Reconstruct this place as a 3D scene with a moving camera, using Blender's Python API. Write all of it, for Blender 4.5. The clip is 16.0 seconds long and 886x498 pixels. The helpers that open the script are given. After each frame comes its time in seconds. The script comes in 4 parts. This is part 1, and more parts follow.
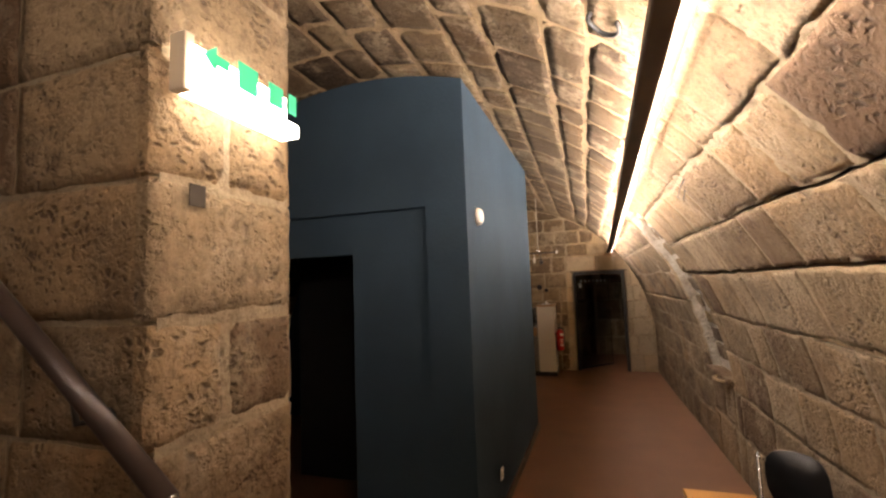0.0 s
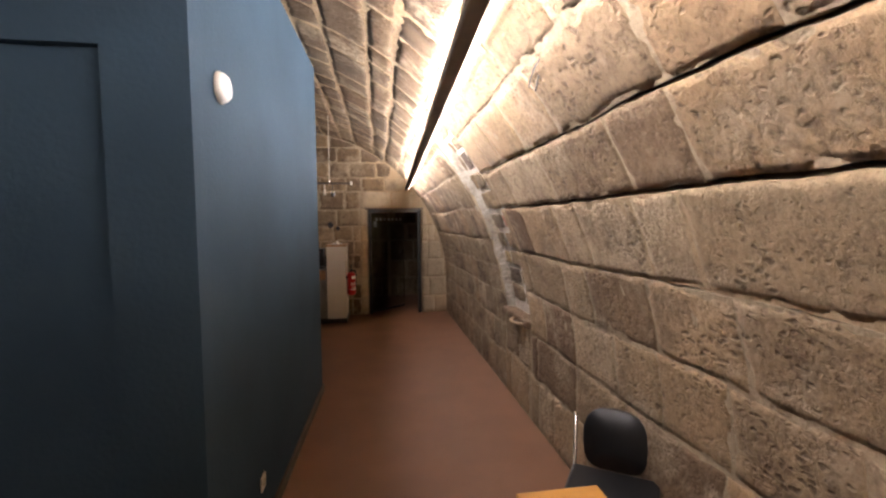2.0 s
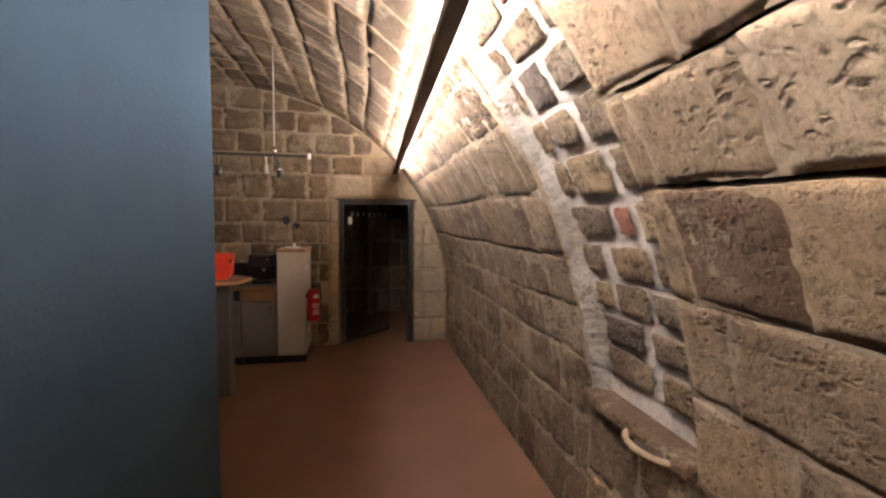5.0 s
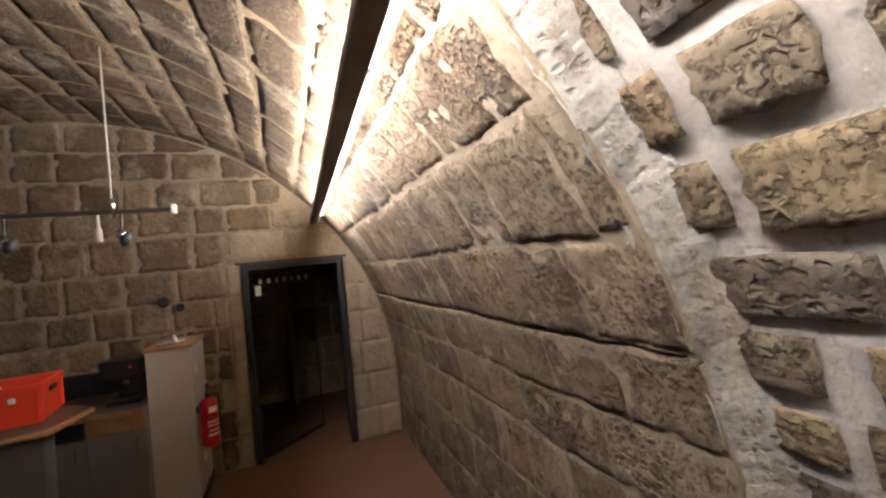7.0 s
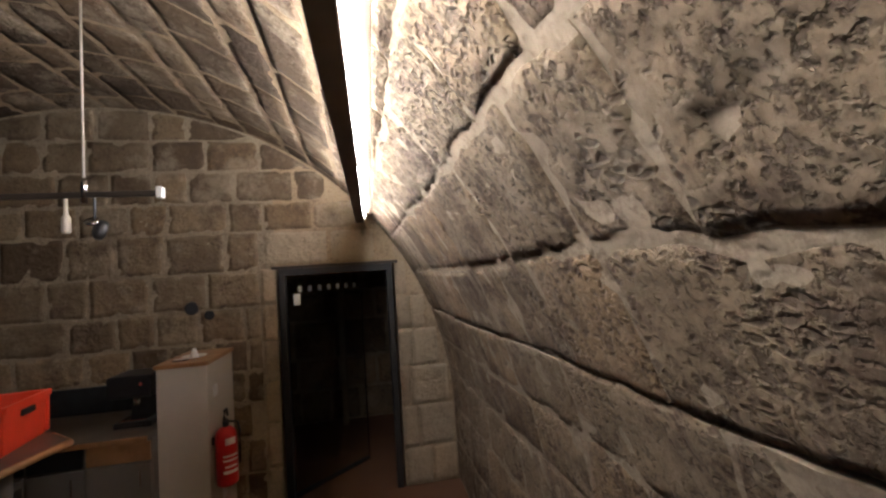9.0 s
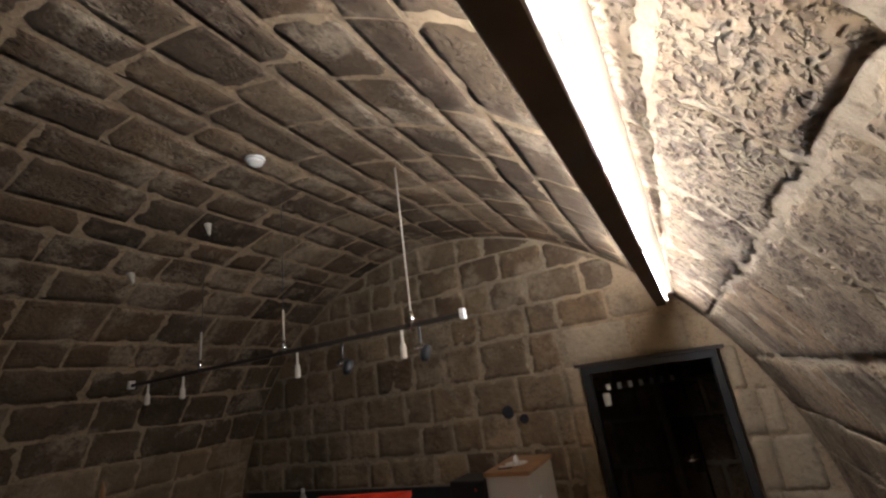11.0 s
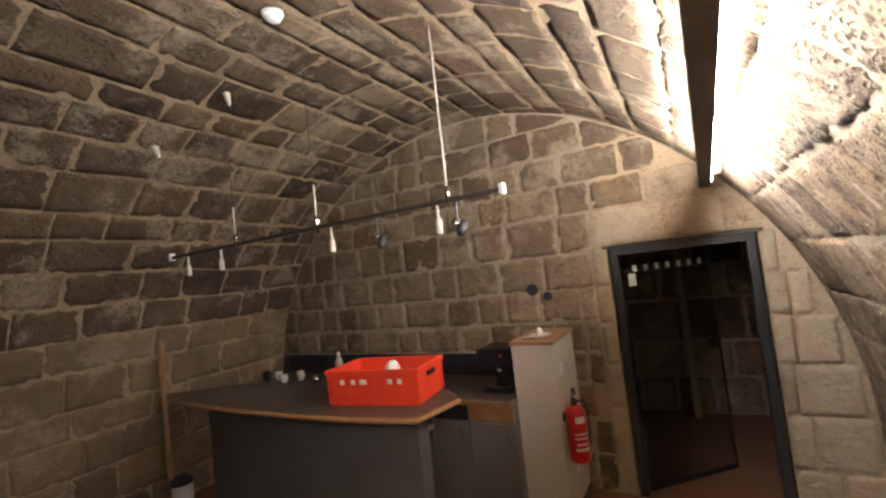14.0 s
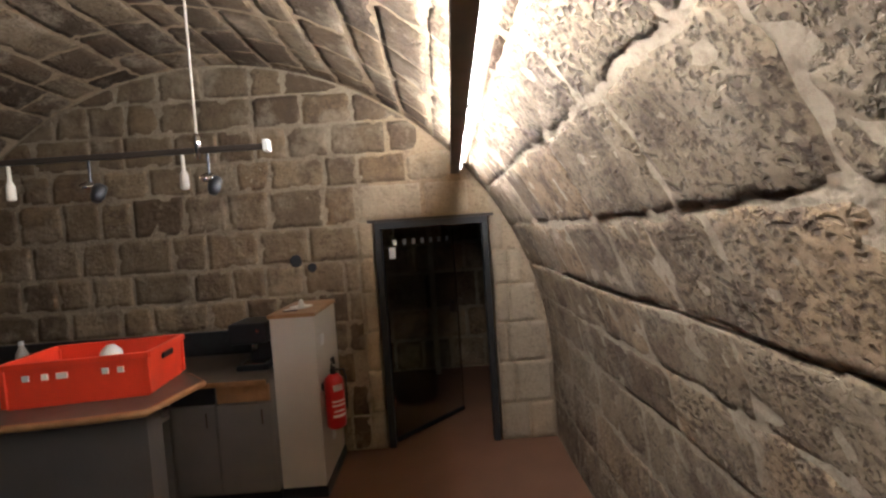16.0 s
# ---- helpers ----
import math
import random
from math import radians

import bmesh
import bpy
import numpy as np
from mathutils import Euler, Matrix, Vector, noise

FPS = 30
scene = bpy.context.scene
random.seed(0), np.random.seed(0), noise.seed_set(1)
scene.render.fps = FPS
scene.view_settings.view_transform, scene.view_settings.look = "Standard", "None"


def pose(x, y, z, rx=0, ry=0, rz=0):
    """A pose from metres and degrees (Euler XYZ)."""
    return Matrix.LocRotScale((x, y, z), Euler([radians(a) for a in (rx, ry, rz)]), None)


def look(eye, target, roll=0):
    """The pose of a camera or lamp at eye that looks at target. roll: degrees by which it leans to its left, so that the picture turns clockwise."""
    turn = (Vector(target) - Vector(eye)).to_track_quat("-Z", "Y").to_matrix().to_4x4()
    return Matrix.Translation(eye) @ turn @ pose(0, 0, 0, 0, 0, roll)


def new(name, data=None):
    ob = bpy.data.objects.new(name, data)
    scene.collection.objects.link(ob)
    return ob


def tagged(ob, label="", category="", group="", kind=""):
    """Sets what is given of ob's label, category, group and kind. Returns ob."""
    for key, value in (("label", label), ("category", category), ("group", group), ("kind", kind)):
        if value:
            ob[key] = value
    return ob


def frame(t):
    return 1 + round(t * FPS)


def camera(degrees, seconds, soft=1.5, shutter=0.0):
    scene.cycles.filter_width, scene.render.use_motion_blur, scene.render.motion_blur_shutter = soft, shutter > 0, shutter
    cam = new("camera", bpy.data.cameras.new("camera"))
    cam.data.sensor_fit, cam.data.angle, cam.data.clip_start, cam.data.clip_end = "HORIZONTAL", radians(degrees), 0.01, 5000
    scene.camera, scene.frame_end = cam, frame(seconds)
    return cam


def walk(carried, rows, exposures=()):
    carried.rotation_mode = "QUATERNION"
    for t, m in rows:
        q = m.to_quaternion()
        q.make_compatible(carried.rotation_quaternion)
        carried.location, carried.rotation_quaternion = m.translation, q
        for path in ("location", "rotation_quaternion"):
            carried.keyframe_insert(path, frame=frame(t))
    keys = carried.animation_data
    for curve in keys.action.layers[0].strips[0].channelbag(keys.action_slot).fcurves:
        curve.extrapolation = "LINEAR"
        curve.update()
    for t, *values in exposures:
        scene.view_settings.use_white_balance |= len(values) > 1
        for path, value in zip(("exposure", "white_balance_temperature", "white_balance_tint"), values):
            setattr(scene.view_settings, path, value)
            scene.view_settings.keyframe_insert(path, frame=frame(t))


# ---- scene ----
cam = camera(91.4, 16.0, soft=2.4)
PATH = [
    (0, (-0.155, -0.243, 1.779), (-0.776, 1.651, 1.946), -2.1),
    (0.5, (-0.126, -0.056, 1.759), (-0.435, 1.913, 1.917), -2.2),
    (1, (-0.092, 0.154, 1.741), (-0.254, 2.143, 1.867), -2.4),
    (1.5, (-0.151, 0.463, 1.7), (-0.074, 2.461, 1.695), -1.1),
    (2, (-0.231, 0.832, 1.693), (0.064, 2.806, 1.57), -0.5),
    (2.5, (-0.218, 1.204, 1.664), (0.081, 3.177, 1.536), -0.3),
    (3, (-0.24, 1.559, 1.636), (-0.14, 3.554, 1.532), -1.4),
    (3.5, (-0.283, 1.948, 1.66), (-0.219, 3.945, 1.576), -3.8),
    (4, (-0.241, 2.308, 1.648), (-0.18, 4.305, 1.566), -5.1),
    (4.2, (-0.188, 2.455, 1.644), (-0.108, 4.451, 1.542), -3.2),
    (6.3, (-0.08, 3.837, 1.823), (0.636, 5.698, 1.666), -1.8),
    (6.5, (-0.061, 3.958, 1.81), (0.647, 5.825, 1.703), -3.4),
    (7, (-0.026, 4.252, 1.823), (0.671, 6.126, 1.864), -5.5),
    (7.5, (0.085, 4.484, 1.791), (0.738, 6.372, 1.89), -4.0),
    (8, (0.205, 4.71, 1.771), (0.788, 6.622, 1.829), -2.8),
    (8.2, (0.214, 4.786, 1.768), (0.787, 6.701, 1.825), -2.6),
    (10.3, (0.326, 5.215, 1.922), (-0.027, 7.124, 2.401), -6.3),
    (10.5, (0.319, 5.212, 1.916), (-0.175, 7.069, 2.47), -6.1),
    (11, (0.29, 5.185, 1.913), (-0.53, 6.902, 2.528), -7.9),
    (11.5, (0.256, 5.162, 1.91), (-0.797, 6.755, 2.503), -7.7),
    (12, (0.233, 5.146, 1.899), (-1.014, 6.615, 2.437), -7.3),
    (12.5, (0.215, 5.149, 1.89), (-1.148, 6.521, 2.397), -5.9),
    (13, (0.207, 5.164, 1.882), (-1.178, 6.558, 2.258), -5.9),
    (13.5, (0.193, 5.187, 1.874), (-1.091, 6.702, 2.105), -6.0),
    (14, (0.142, 5.208, 1.877), (-0.838, 6.948, 1.998), -6.4),
    (14.5, (0.105, 5.215, 1.873), (-0.551, 7.103, 1.934), -6.4),
    (15, (0.099, 5.211, 1.859), (-0.303, 7.17, 1.871), -5.9),
    (15.5, (0.115, 5.226, 1.849), (-0.083, 7.216, 1.823), -5.2),
    (16, (0.128, 5.243, 1.837), (0.145, 7.241, 1.752), -3.9),
]
walk(cam, [(t, look(eye, target, roll)) for t, eye, target, roll in PATH],
     [(0, 0.12, 7600, 19), (0.8, 0.05, 7200, 18), (1.5, 0.2, 6500, 17), (2.2, 0.5, 6300, 18), (4.2, 0.48, 6500, 20), (6.3, 0.28, 6000, 13), (8.2, 0.05, 5900, 11),
      (10.3, -0.45, 5700, 10), (11.0, -0.45, 5700, 9), (12, 0.5, 6000, 10), (13.5, 1.0, 6200, 11), (14.5, 0.95, 5600, 8), (16, 0.55, 5600, 8)])

# ---- light ----
world = bpy.data.worlds.new("world")
scene.world = world
world.use_nodes = True
world.node_tree.nodes["Background"].inputs[0].default_value = (0.9, 0.75, 0.6, 1)
world.node_tree.nodes["Background"].inputs[1].default_value = 0.004
TUBE = 112.0
# strength of the unseen left tubes, set on its own
TUBE_LEFT = 112.0
EXIT = 16.0


# ---- helpers for meshes ----
def part(name, bm, mat, parent=None, label="", smooth=False):
    me = bpy.data.meshes.new(name)
    bmesh.ops.recalc_face_normals(bm, faces=bm.faces[:])
    bm.to_mesh(me)
    bm.free()
    me.materials.append(mat)
    if smooth:
        for p in me.polygons:
            p.use_smooth = True
    ob = new(name, me)
    if parent is not None:
        ob.parent = parent
    if label:
        ob["label"] = label
    return ob


def thing(name, at, label, category, group="", rz=0.0, rx=0.0, ry=0.0):
    e = new(name)
    e.empty_display_size = 0.05
    e.matrix_basis = pose(at[0], at[1], at[2], rx, ry, rz)
    return tagged(e, label, category, group)


def setting(ob, label, category):
    return tagged(ob, label, category, kind="structure")


def box(x0, x1, y0, y1, z0, z1, bevel=0.0, bm=None):
    bm = bm or bmesh.new()
    made = bmesh.ops.create_cube(bm, size=1.0)
    vs = made["verts"]
    for v in vs:
        v.co = Vector((x0 + (v.co.x + 0.5) * (x1 - x0), y0 + (v.co.y + 0.5) * (y1 - y0), z0 + (v.co.z + 0.5) * (z1 - z0)))
    if bevel:
        es = list({e for v in vs for e in v.link_edges})
        bmesh.ops.bevel(bm, geom=es, offset=bevel, segments=2, affect="EDGES", profile=0.5)
    return bm


def rod(a, b, r, n=12, r2=None, bm=None):
    bm = bm or bmesh.new()
    a, b = Vector(a), Vector(b)
    d = b - a
    m = Matrix.Translation((a + b) / 2) @ d.to_track_quat("Z", "Y").to_matrix().to_4x4()
    bmesh.ops.create_cone(bm, cap_ends=True, segments=n, radius1=r, radius2=r if r2 is None else r2, depth=d.length, matrix=m)
    return bm


def lathe(rows, n=20, bm=None, m=None):
    """A turned body from (radius, height) rows."""
    bm = bm or bmesh.new()
    rings = []
    for r, z in rows:
        rings.append([bm.verts.new((r * math.cos(2 * math.pi * i / n), r * math.sin(2 * math.pi * i / n), z)) for i in range(n)])
    for a, b in zip(rings, rings[1:]):
        for i in range(n):
            bm.faces.new((a[i], a[(i + 1) % n], b[(i + 1) % n], b[i]))
    bm.faces.new(rings[0][::-1])
    bm.faces.new(rings[-1])
    if m is not None:
        bmesh.ops.transform(bm, matrix=m, verts=bm.verts[:])
    return bm


def prism(outline, z0, z1, bm=None):
    """An upright body on an outline of (x, y)."""
    bm = bm or bmesh.new()
    lo = [bm.verts.new((x, y, z0)) for x, y in outline]
    hi = [bm.verts.new((x, y, z1)) for x, y in outline]
    bm.faces.new(lo[::-1])
    bm.faces.new(hi)
    k = len(lo)
    for i in range(k):
        bm.faces.new((lo[i], lo[(i + 1) % k], hi[(i + 1) % k], hi[i]))
    return bm


def tube_path(points, r, n=8, bm=None):
    """A bent round bar through points."""
    bm = bm or bmesh.new()
    pts = [Vector(p) for p in points]
    rings = []
    for i, p in enumerate(pts):
        d = (pts[min(i + 1, len(pts) - 1)] - pts[max(i - 1, 0)]).normalized()
        q = d.to_track_quat("Z", "Y").to_matrix()
        rings.append([bm.verts.new(p + q @ Vector((r * math.cos(2 * math.pi * k / n), r * math.sin(2 * math.pi * k / n), 0))) for k in range(n)])
    for a, b in zip(rings, rings[1:]):
        for k in range(n):
            bm.faces.new((a[k], a[(k + 1) % n], b[(k + 1) % n], b[k]))
    bm.faces.new(rings[0][::-1])
    bm.faces.new(rings[-1])
    return bm


# ---- materials ----
def material(name, base, rough=0.7, metal=0.0, noise_scale=8.0, amount=0.12, bump=0.0, bump_scale=60.0, emit=0.0, emit_colour=None):
    m = bpy.data.materials.new(name)
    m.use_nodes = True
    nt = m.node_tree
    b = nt.nodes["Principled BSDF"]
    b.inputs["Roughness"].default_value = rough
    b.inputs["Metallic"].default_value = metal
    tc = nt.nodes.new("ShaderNodeTexCoord")
    n1 = nt.nodes.new("ShaderNodeTexNoise")
    n1.inputs["Scale"].default_value = noise_scale
    n1.inputs["Detail"].default_value = 6
    nt.links.new(tc.outputs["Object"], n1.inputs["Vector"])
    ramp = nt.nodes.new("ShaderNodeValToRGB")
    ramp.color_ramp.elements[0].position = 0.3
    ramp.color_ramp.elements[1].position = 0.7
    ramp.color_ramp.elements[0].color = (*[max(0, c * (1 - amount)) for c in base], 1)
    ramp.color_ramp.elements[1].color = (*[min(1, c * (1 + amount)) for c in base], 1)
    nt.links.new(n1.outputs["Fac"], ramp.inputs[0])
    nt.links.new(ramp.outputs[0], b.inputs["Base Color"])
    if bump:
        n2 = nt.nodes.new("ShaderNodeTexNoise")
        n2.inputs["Scale"].default_value = bump_scale
        n2.inputs["Detail"].default_value = 4
        nt.links.new(tc.outputs["Object"], n2.inputs["Vector"])
        bp = nt.nodes.new("ShaderNodeBump")
        bp.inputs["Strength"].default_value = bump
        bp.inputs["Distance"].default_value = 0.01
        nt.links.new(n2.outputs["Fac"], bp.inputs["Height"])
        nt.links.new(bp.outputs[0], b.inputs["Normal"])
    if emit:
        b.inputs["Emission Color"].default_value = (*(emit_colour or base), 1)
        b.inputs["Emission Strength"].default_value = emit
    return m


def stone(name, dark, mid, light, by_island=False, pits=1.3, stain=0.7, grain=0.6, smear=0.0, cell=1.0):
    """Hewn sandstone: a tint of its own for each block, stains, grain, tool pits."""
    m = bpy.data.materials.new(name)
    m.use_nodes = True
    nt = m.node_tree
    N, L = nt.nodes.new, nt.links.new
    b = nt.nodes["Principled BSDF"]
    b.inputs["Roughness"].default_value = 0.92
    b.inputs["Specular IOR Level"].default_value = 0.2
    geo = N("ShaderNodeNewGeometry")
    if by_island:
        rnd = geo.outputs["Random Per Island"]
    else:
        rnd = N("ShaderNodeObjectInfo").outputs["Random"]
    pos = geo.outputs["Position"]
    r1 = N("ShaderNodeValToRGB")
    e = r1.color_ramp.elements
    e[0].position, e[0].color = 0.0, (*dark, 1)
    e[1].position, e[1].color = 1.0, (*light, 1)
    k = e.new(0.22); k.color = (*[d * 0.4 + c * 0.6 for d, c in zip(dark, mid)], 1)
    k = e.new(0.55); k.color = (*mid, 1)
    k = e.new(0.8); k.color = (mid[0] * 1.08, mid[1] * 0.98, mid[2] * 0.88, 1)
    L(rnd, r1.inputs[0])

    def noise_at(scale, detail=6, rough=0.6):
        n = N("ShaderNodeTexNoise")
        n.inputs["Scale"].default_value, n.inputs["Detail"].default_value, n.inputs["Roughness"].default_value = scale, detail, rough
        L(pos, n.inputs["Vector"])
        return n.outputs["Fac"]

    def grade(sock, lo, hi, a, c):
        g = N("ShaderNodeMapRange")
        g.inputs[1].default_value, g.inputs[2].default_value, g.inputs[3].default_value, g.inputs[4].default_value = lo, hi, a, c
        L(sock, g.inputs[0])
        return g.outputs[0]

    def times(col, fac_sock, tint, mode="MIX"):
        x = N("ShaderNodeMix")
        x.data_type, x.blend_type = "RGBA", mode
        L(fac_sock, x.inputs["Factor"])
        L(col, x.inputs["A"])
        x.inputs["B"].default_value = (*tint, 1)
        return x.outputs["Result"]

    col = r1.outputs[0]
    col = times(col, grade(noise_at(1.3, 4), 0.48, 0.68, 0.0, 0.55 * stain), (0.27, 0.205, 0.13))
    col = times(col, grade(noise_at(3.1, 8, 0.7), 0.50, 0.64, 0.0, 0.95 * stain), (0.09, 0.06, 0.04))
    col = times(col, grade(noise_at(6.0, 8, 0.7), 0.55, 0.7, 0.0, 0.5 * stain), (0.40, 0.32, 0.22))
    col = times(col, grade(noise_at(38.0, 4, 0.7), 0.50, 0.72, 0.0, grain), (0.09, 0.06, 0.04))
    patch = N("ShaderNodeMath")
    patch.operation = "MULTIPLY"
    L(grade(noise_at(13.0, 6, 0.75), 0.53, 0.58, 0.0, 0.9), patch.inputs[0])
    L(grade(noise_at(1.7, 3), 0.46, 0.60, 0.0, stain * 1.1), patch.inputs[1])
    col = times(col, patch.outputs[0], (0.10, 0.066, 0.042))
    # lime smeared over the face in ragged patches
    if smear:
        lime = N("ShaderNodeMath")
        lime.operation = "MULTIPLY"
        L(grade(noise_at(2.2, 9, 0.68), 0.52, 0.60, 0.0, smear), lime.inputs[0])
        L(grade(noise_at(24.0, 5, 0.7), 0.36, 0.52, 0.25, 1.0), lime.inputs[1])
        col = times(col, lime.outputs[0], (0.39, 0.31, 0.215))
    # relief: worn lumps, grain, scattered chisel pits of uneven size
    wob = N("ShaderNodeTexNoise")
    wob.inputs["Scale"].default_value, wob.inputs["Detail"].default_value = 17.0, 3
    L(pos, wob.inputs["Vector"])
    off = N("ShaderNodeVectorMath")
    off.operation = "MULTIPLY_ADD"
    L(wob.outputs["Color"], off.inputs[0])
    off.inputs[1].default_value = (0.055, 0.055, 0.055)
    L(pos, off.inputs[2])
    st = N("ShaderNodeMapping")
    st.inputs["Scale"].default_value = (34 * cell, 21 * cell, 36 * cell)
    st.inputs["Rotation"].default_value = (0.6, 0.2, 0.3)
    L(off.outputs[0], st.inputs["Vector"])
    vo = N("ShaderNodeTexVoronoi")
    vo.feature = "F1"
    vo.inputs["Scale"].default_value = 1.0
    L(st.outputs[0], vo.inputs["Vector"])
    size = N("ShaderNodeMath")
    size.operation = "ADD"
    L(vo.outputs["Distance"], size.inputs[0])
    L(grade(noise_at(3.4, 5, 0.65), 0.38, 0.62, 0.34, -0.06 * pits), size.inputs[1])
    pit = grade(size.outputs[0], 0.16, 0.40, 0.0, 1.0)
    hole = N("ShaderNodeMix")
    hole.data_type = "FLOAT"
    hole.inputs["Factor"].default_value = min(1.0, 0.35 + 0.5 * pits)
    hole.inputs["A"].default_value = 1.0
    L(pit, hole.inputs["B"])
    fine = N("ShaderNodeMix")
    fine.data_type = "FLOAT"
    L(grade(noise_at(4.3, 5, 0.7), 0.48 - 0.04 * pits, 0.60 - 0.04 * pits, 0.0, min(1.0, 0.42 * pits)), fine.inputs["Factor"])
    fine.inputs["A"].default_value = 1.0
    L(grade(noise_at(46.0 * cell, 3, 0.6), 0.38, 0.50, 0.0, 1.0), fine.inputs["B"])
    mx = N("ShaderNodeMix")
    mx.data_type, mx.blend_type = "RGBA", "MULTIPLY"
    mx.inputs["Factor"].default_value = 1.0
    L(hole.outputs["Result"], mx.inputs["A"])
    L(fine.outputs["Result"], mx.inputs["B"])
    total = N("ShaderNodeMath")
    total.operation = "MULTIPLY_ADD"
    L(mx.outputs["Result"], total.inputs[0])
    total.inputs[1].default_value = 0.45 * pits
    L(noise_at(18, 8, 0.65), total.inputs[2])
    t2 = N("ShaderNodeMath")
    t2.operation = "MULTIPLY_ADD"
    L(noise_at(5, 4), t2.inputs[0])
    t2.inputs[1].default_value = 1.2
    L(total.outputs[0], t2.inputs[2])
    # shade in the pits put into the colour through the relief mask
    pit_shade = N("ShaderNodeMath")
    pit_shade.operation = "MULTIPLY_ADD"
    L(mx.outputs["Result"], pit_shade.inputs[0])
    pit_shade.inputs[1].default_value, pit_shade.inputs[2].default_value = -0.55, 0.55
    col = times(col, pit_shade.outputs[0], (0.055, 0.038, 0.026))
    L(col, b.inputs["Base Color"])
    bp = N("ShaderNodeBump")
    bp.inputs["Strength"].default_value = 0.85
    bp.inputs["Distance"].default_value = 0.022
    L(t2.outputs[0], bp.inputs["Height"])
    L(bp.outputs[0], b.inputs["Normal"])
    return m


M_STONE = stone("sandstone", (0.11, 0.065, 0.037), (0.28, 0.205, 0.125), (0.38, 0.295, 0.195), smear=0.5, stain=0.5)
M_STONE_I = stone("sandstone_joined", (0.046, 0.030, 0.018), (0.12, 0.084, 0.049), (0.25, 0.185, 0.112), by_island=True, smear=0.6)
M_PITTED = stone("pitted_sandstone", (0.16, 0.108, 0.062), (0.26, 0.192, 0.118), (0.36, 0.28, 0.185), pits=2.6, stain=0.85, smear=0.45, cell=1.25)
M_COURSED = stone("coursed_sandstone", (0.10, 0.066, 0.038), (0.20, 0.145, 0.085), (0.32, 0.24, 0.145), pits=0.6, smear=0.45)
M_LIME = stone("lime_washed_stone", (0.44, 0.40, 0.34), (0.48, 0.44, 0.37), (0.52, 0.47, 0.40), pits=0.9, stain=0.5, grain=0.45, smear=0.6)
M_PALE = stone("worn_pale_stone", (0.15, 0.105, 0.06), (0.21, 0.15, 0.088), (0.26, 0.19, 0.115), by_island=True, pits=0.5, stain=0.3, smear=0.5, grain=0.3)
M_SMOOTH = stone("dressed_stone", (0.34, 0.26, 0.17), (0.38, 0.30, 0.20), (0.42, 0.33, 0.22), pits=0.2, stain=0.25, grain=0.3)
M_RUBBLE = stone("rubble_stone", (0.10, 0.085, 0.075), (0.24, 0.185, 0.12), (0.36, 0.27, 0.15), pits=2.2, grain=0.5)
M_BRICK = stone("old_brick", (0.24, 0.11, 0.075), (0.27, 0.12, 0.085), (0.30, 0.14, 0.10), pits=0.3, stain=0.2)
M_MORTAR = stone("mortar", (0.32, 0.255, 0.17), (0.34, 0.27, 0.18), (0.36, 0.285, 0.195), pits=0.5, stain=0.35, grain=0.35)
M_PLASTER = stone("lime_crust", (0.50, 0.46, 0.40), (0.54, 0.50, 0.44), (0.58, 0.54, 0.48), pits=0.35, stain=0.25, grain=0.25)
# dark backing of open joints, also painted shade of beam hole and drain
M_GAP = material("open_joint_hole_shade", (0.05, 0.04, 0.03), 1.0, 0, 5, 0.2)
M_FLOOR = material("floor_covering", (0.17, 0.080, 0.042), 0.6, 0, 2.5, 0.10, 0.15, 180)
M_BLUE = material("blue_paint", (0.041, 0.071, 0.104), 0.85, 0, 1.4, 0.14, 0.25, 45)
M_BLUE.node_tree.nodes["Principled BSDF"].inputs["Specular IOR Level"].default_value = 0.12
M_SKIRT = material("skirting", (0.07, 0.045, 0.03), 0.5, 0, 9, 0.2)
M_BLACK = material("black", (0.012, 0.012, 0.013), 0.45, 0, 9, 0.2)
# near-black that stands in for shade, in the partition and the wall holes
M_SHADE = material("painted_shade", (0.01, 0.01, 0.012), 0.9)
M_WHITE = material("white_plastic", (0.75, 0.73, 0.68), 0.4, 0, 12, 0.04)
M_TROUGH = material("brown_metal", (0.15, 0.115, 0.085), 0.5, 0.0, 6, 0.2)
M_RAIL = material("dark_track", (0.05, 0.036, 0.026), 0.45, 0.2, 6, 0.2)
M_BEIGE = material("beige_metal", (0.55, 0.46, 0.34), 0.5, 0.0, 5, 0.1)
M_TUBE = material("fluorescent_tube", (0.9, 0.9, 0.85), 0.4, 0, 4, 0.0, emit=TUBE, emit_colour=(1.0, 0.93, 0.87))
M_TUBE_LEFT = material("left_fluorescent_tube", (0.9, 0.9, 0.85), 0.4, 0, 4, 0.0, emit=TUBE_LEFT, emit_colour=(1.0, 0.93, 0.87))
M_SIGN = material("sign_face", (0.9, 0.92, 0.9), 0.4, 0, 4, 0.0, emit=EXIT, emit_colour=(1.0, 0.97, 0.90))
M_GREEN = material("sign_green", (0.0, 0.35, 0.16), 0.4, 0, 4, 0.0, emit=0.5, emit_colour=(0.03, 0.75, 0.42))
M_STEEL = material("dark_steel", (0.045, 0.047, 0.05), 0.42, 0.6, 14, 0.15)
M_FRAME = material("black_steel", (0.020, 0.019, 0.018), 0.5, 0, 14, 0.15)
M_CHROME = material("chrome", (0.62, 0.6, 0.57), 0.2, 1.0, 10, 0.05)
M_RAILWOOD = material("dark_handrail", (0.05, 0.035, 0.03), 0.3, 0, 9, 0.2)
M_CREAM = material("cream_panel", (0.56, 0.50, 0.41), 0.55, 0, 3, 0.05, 0.1, 60)
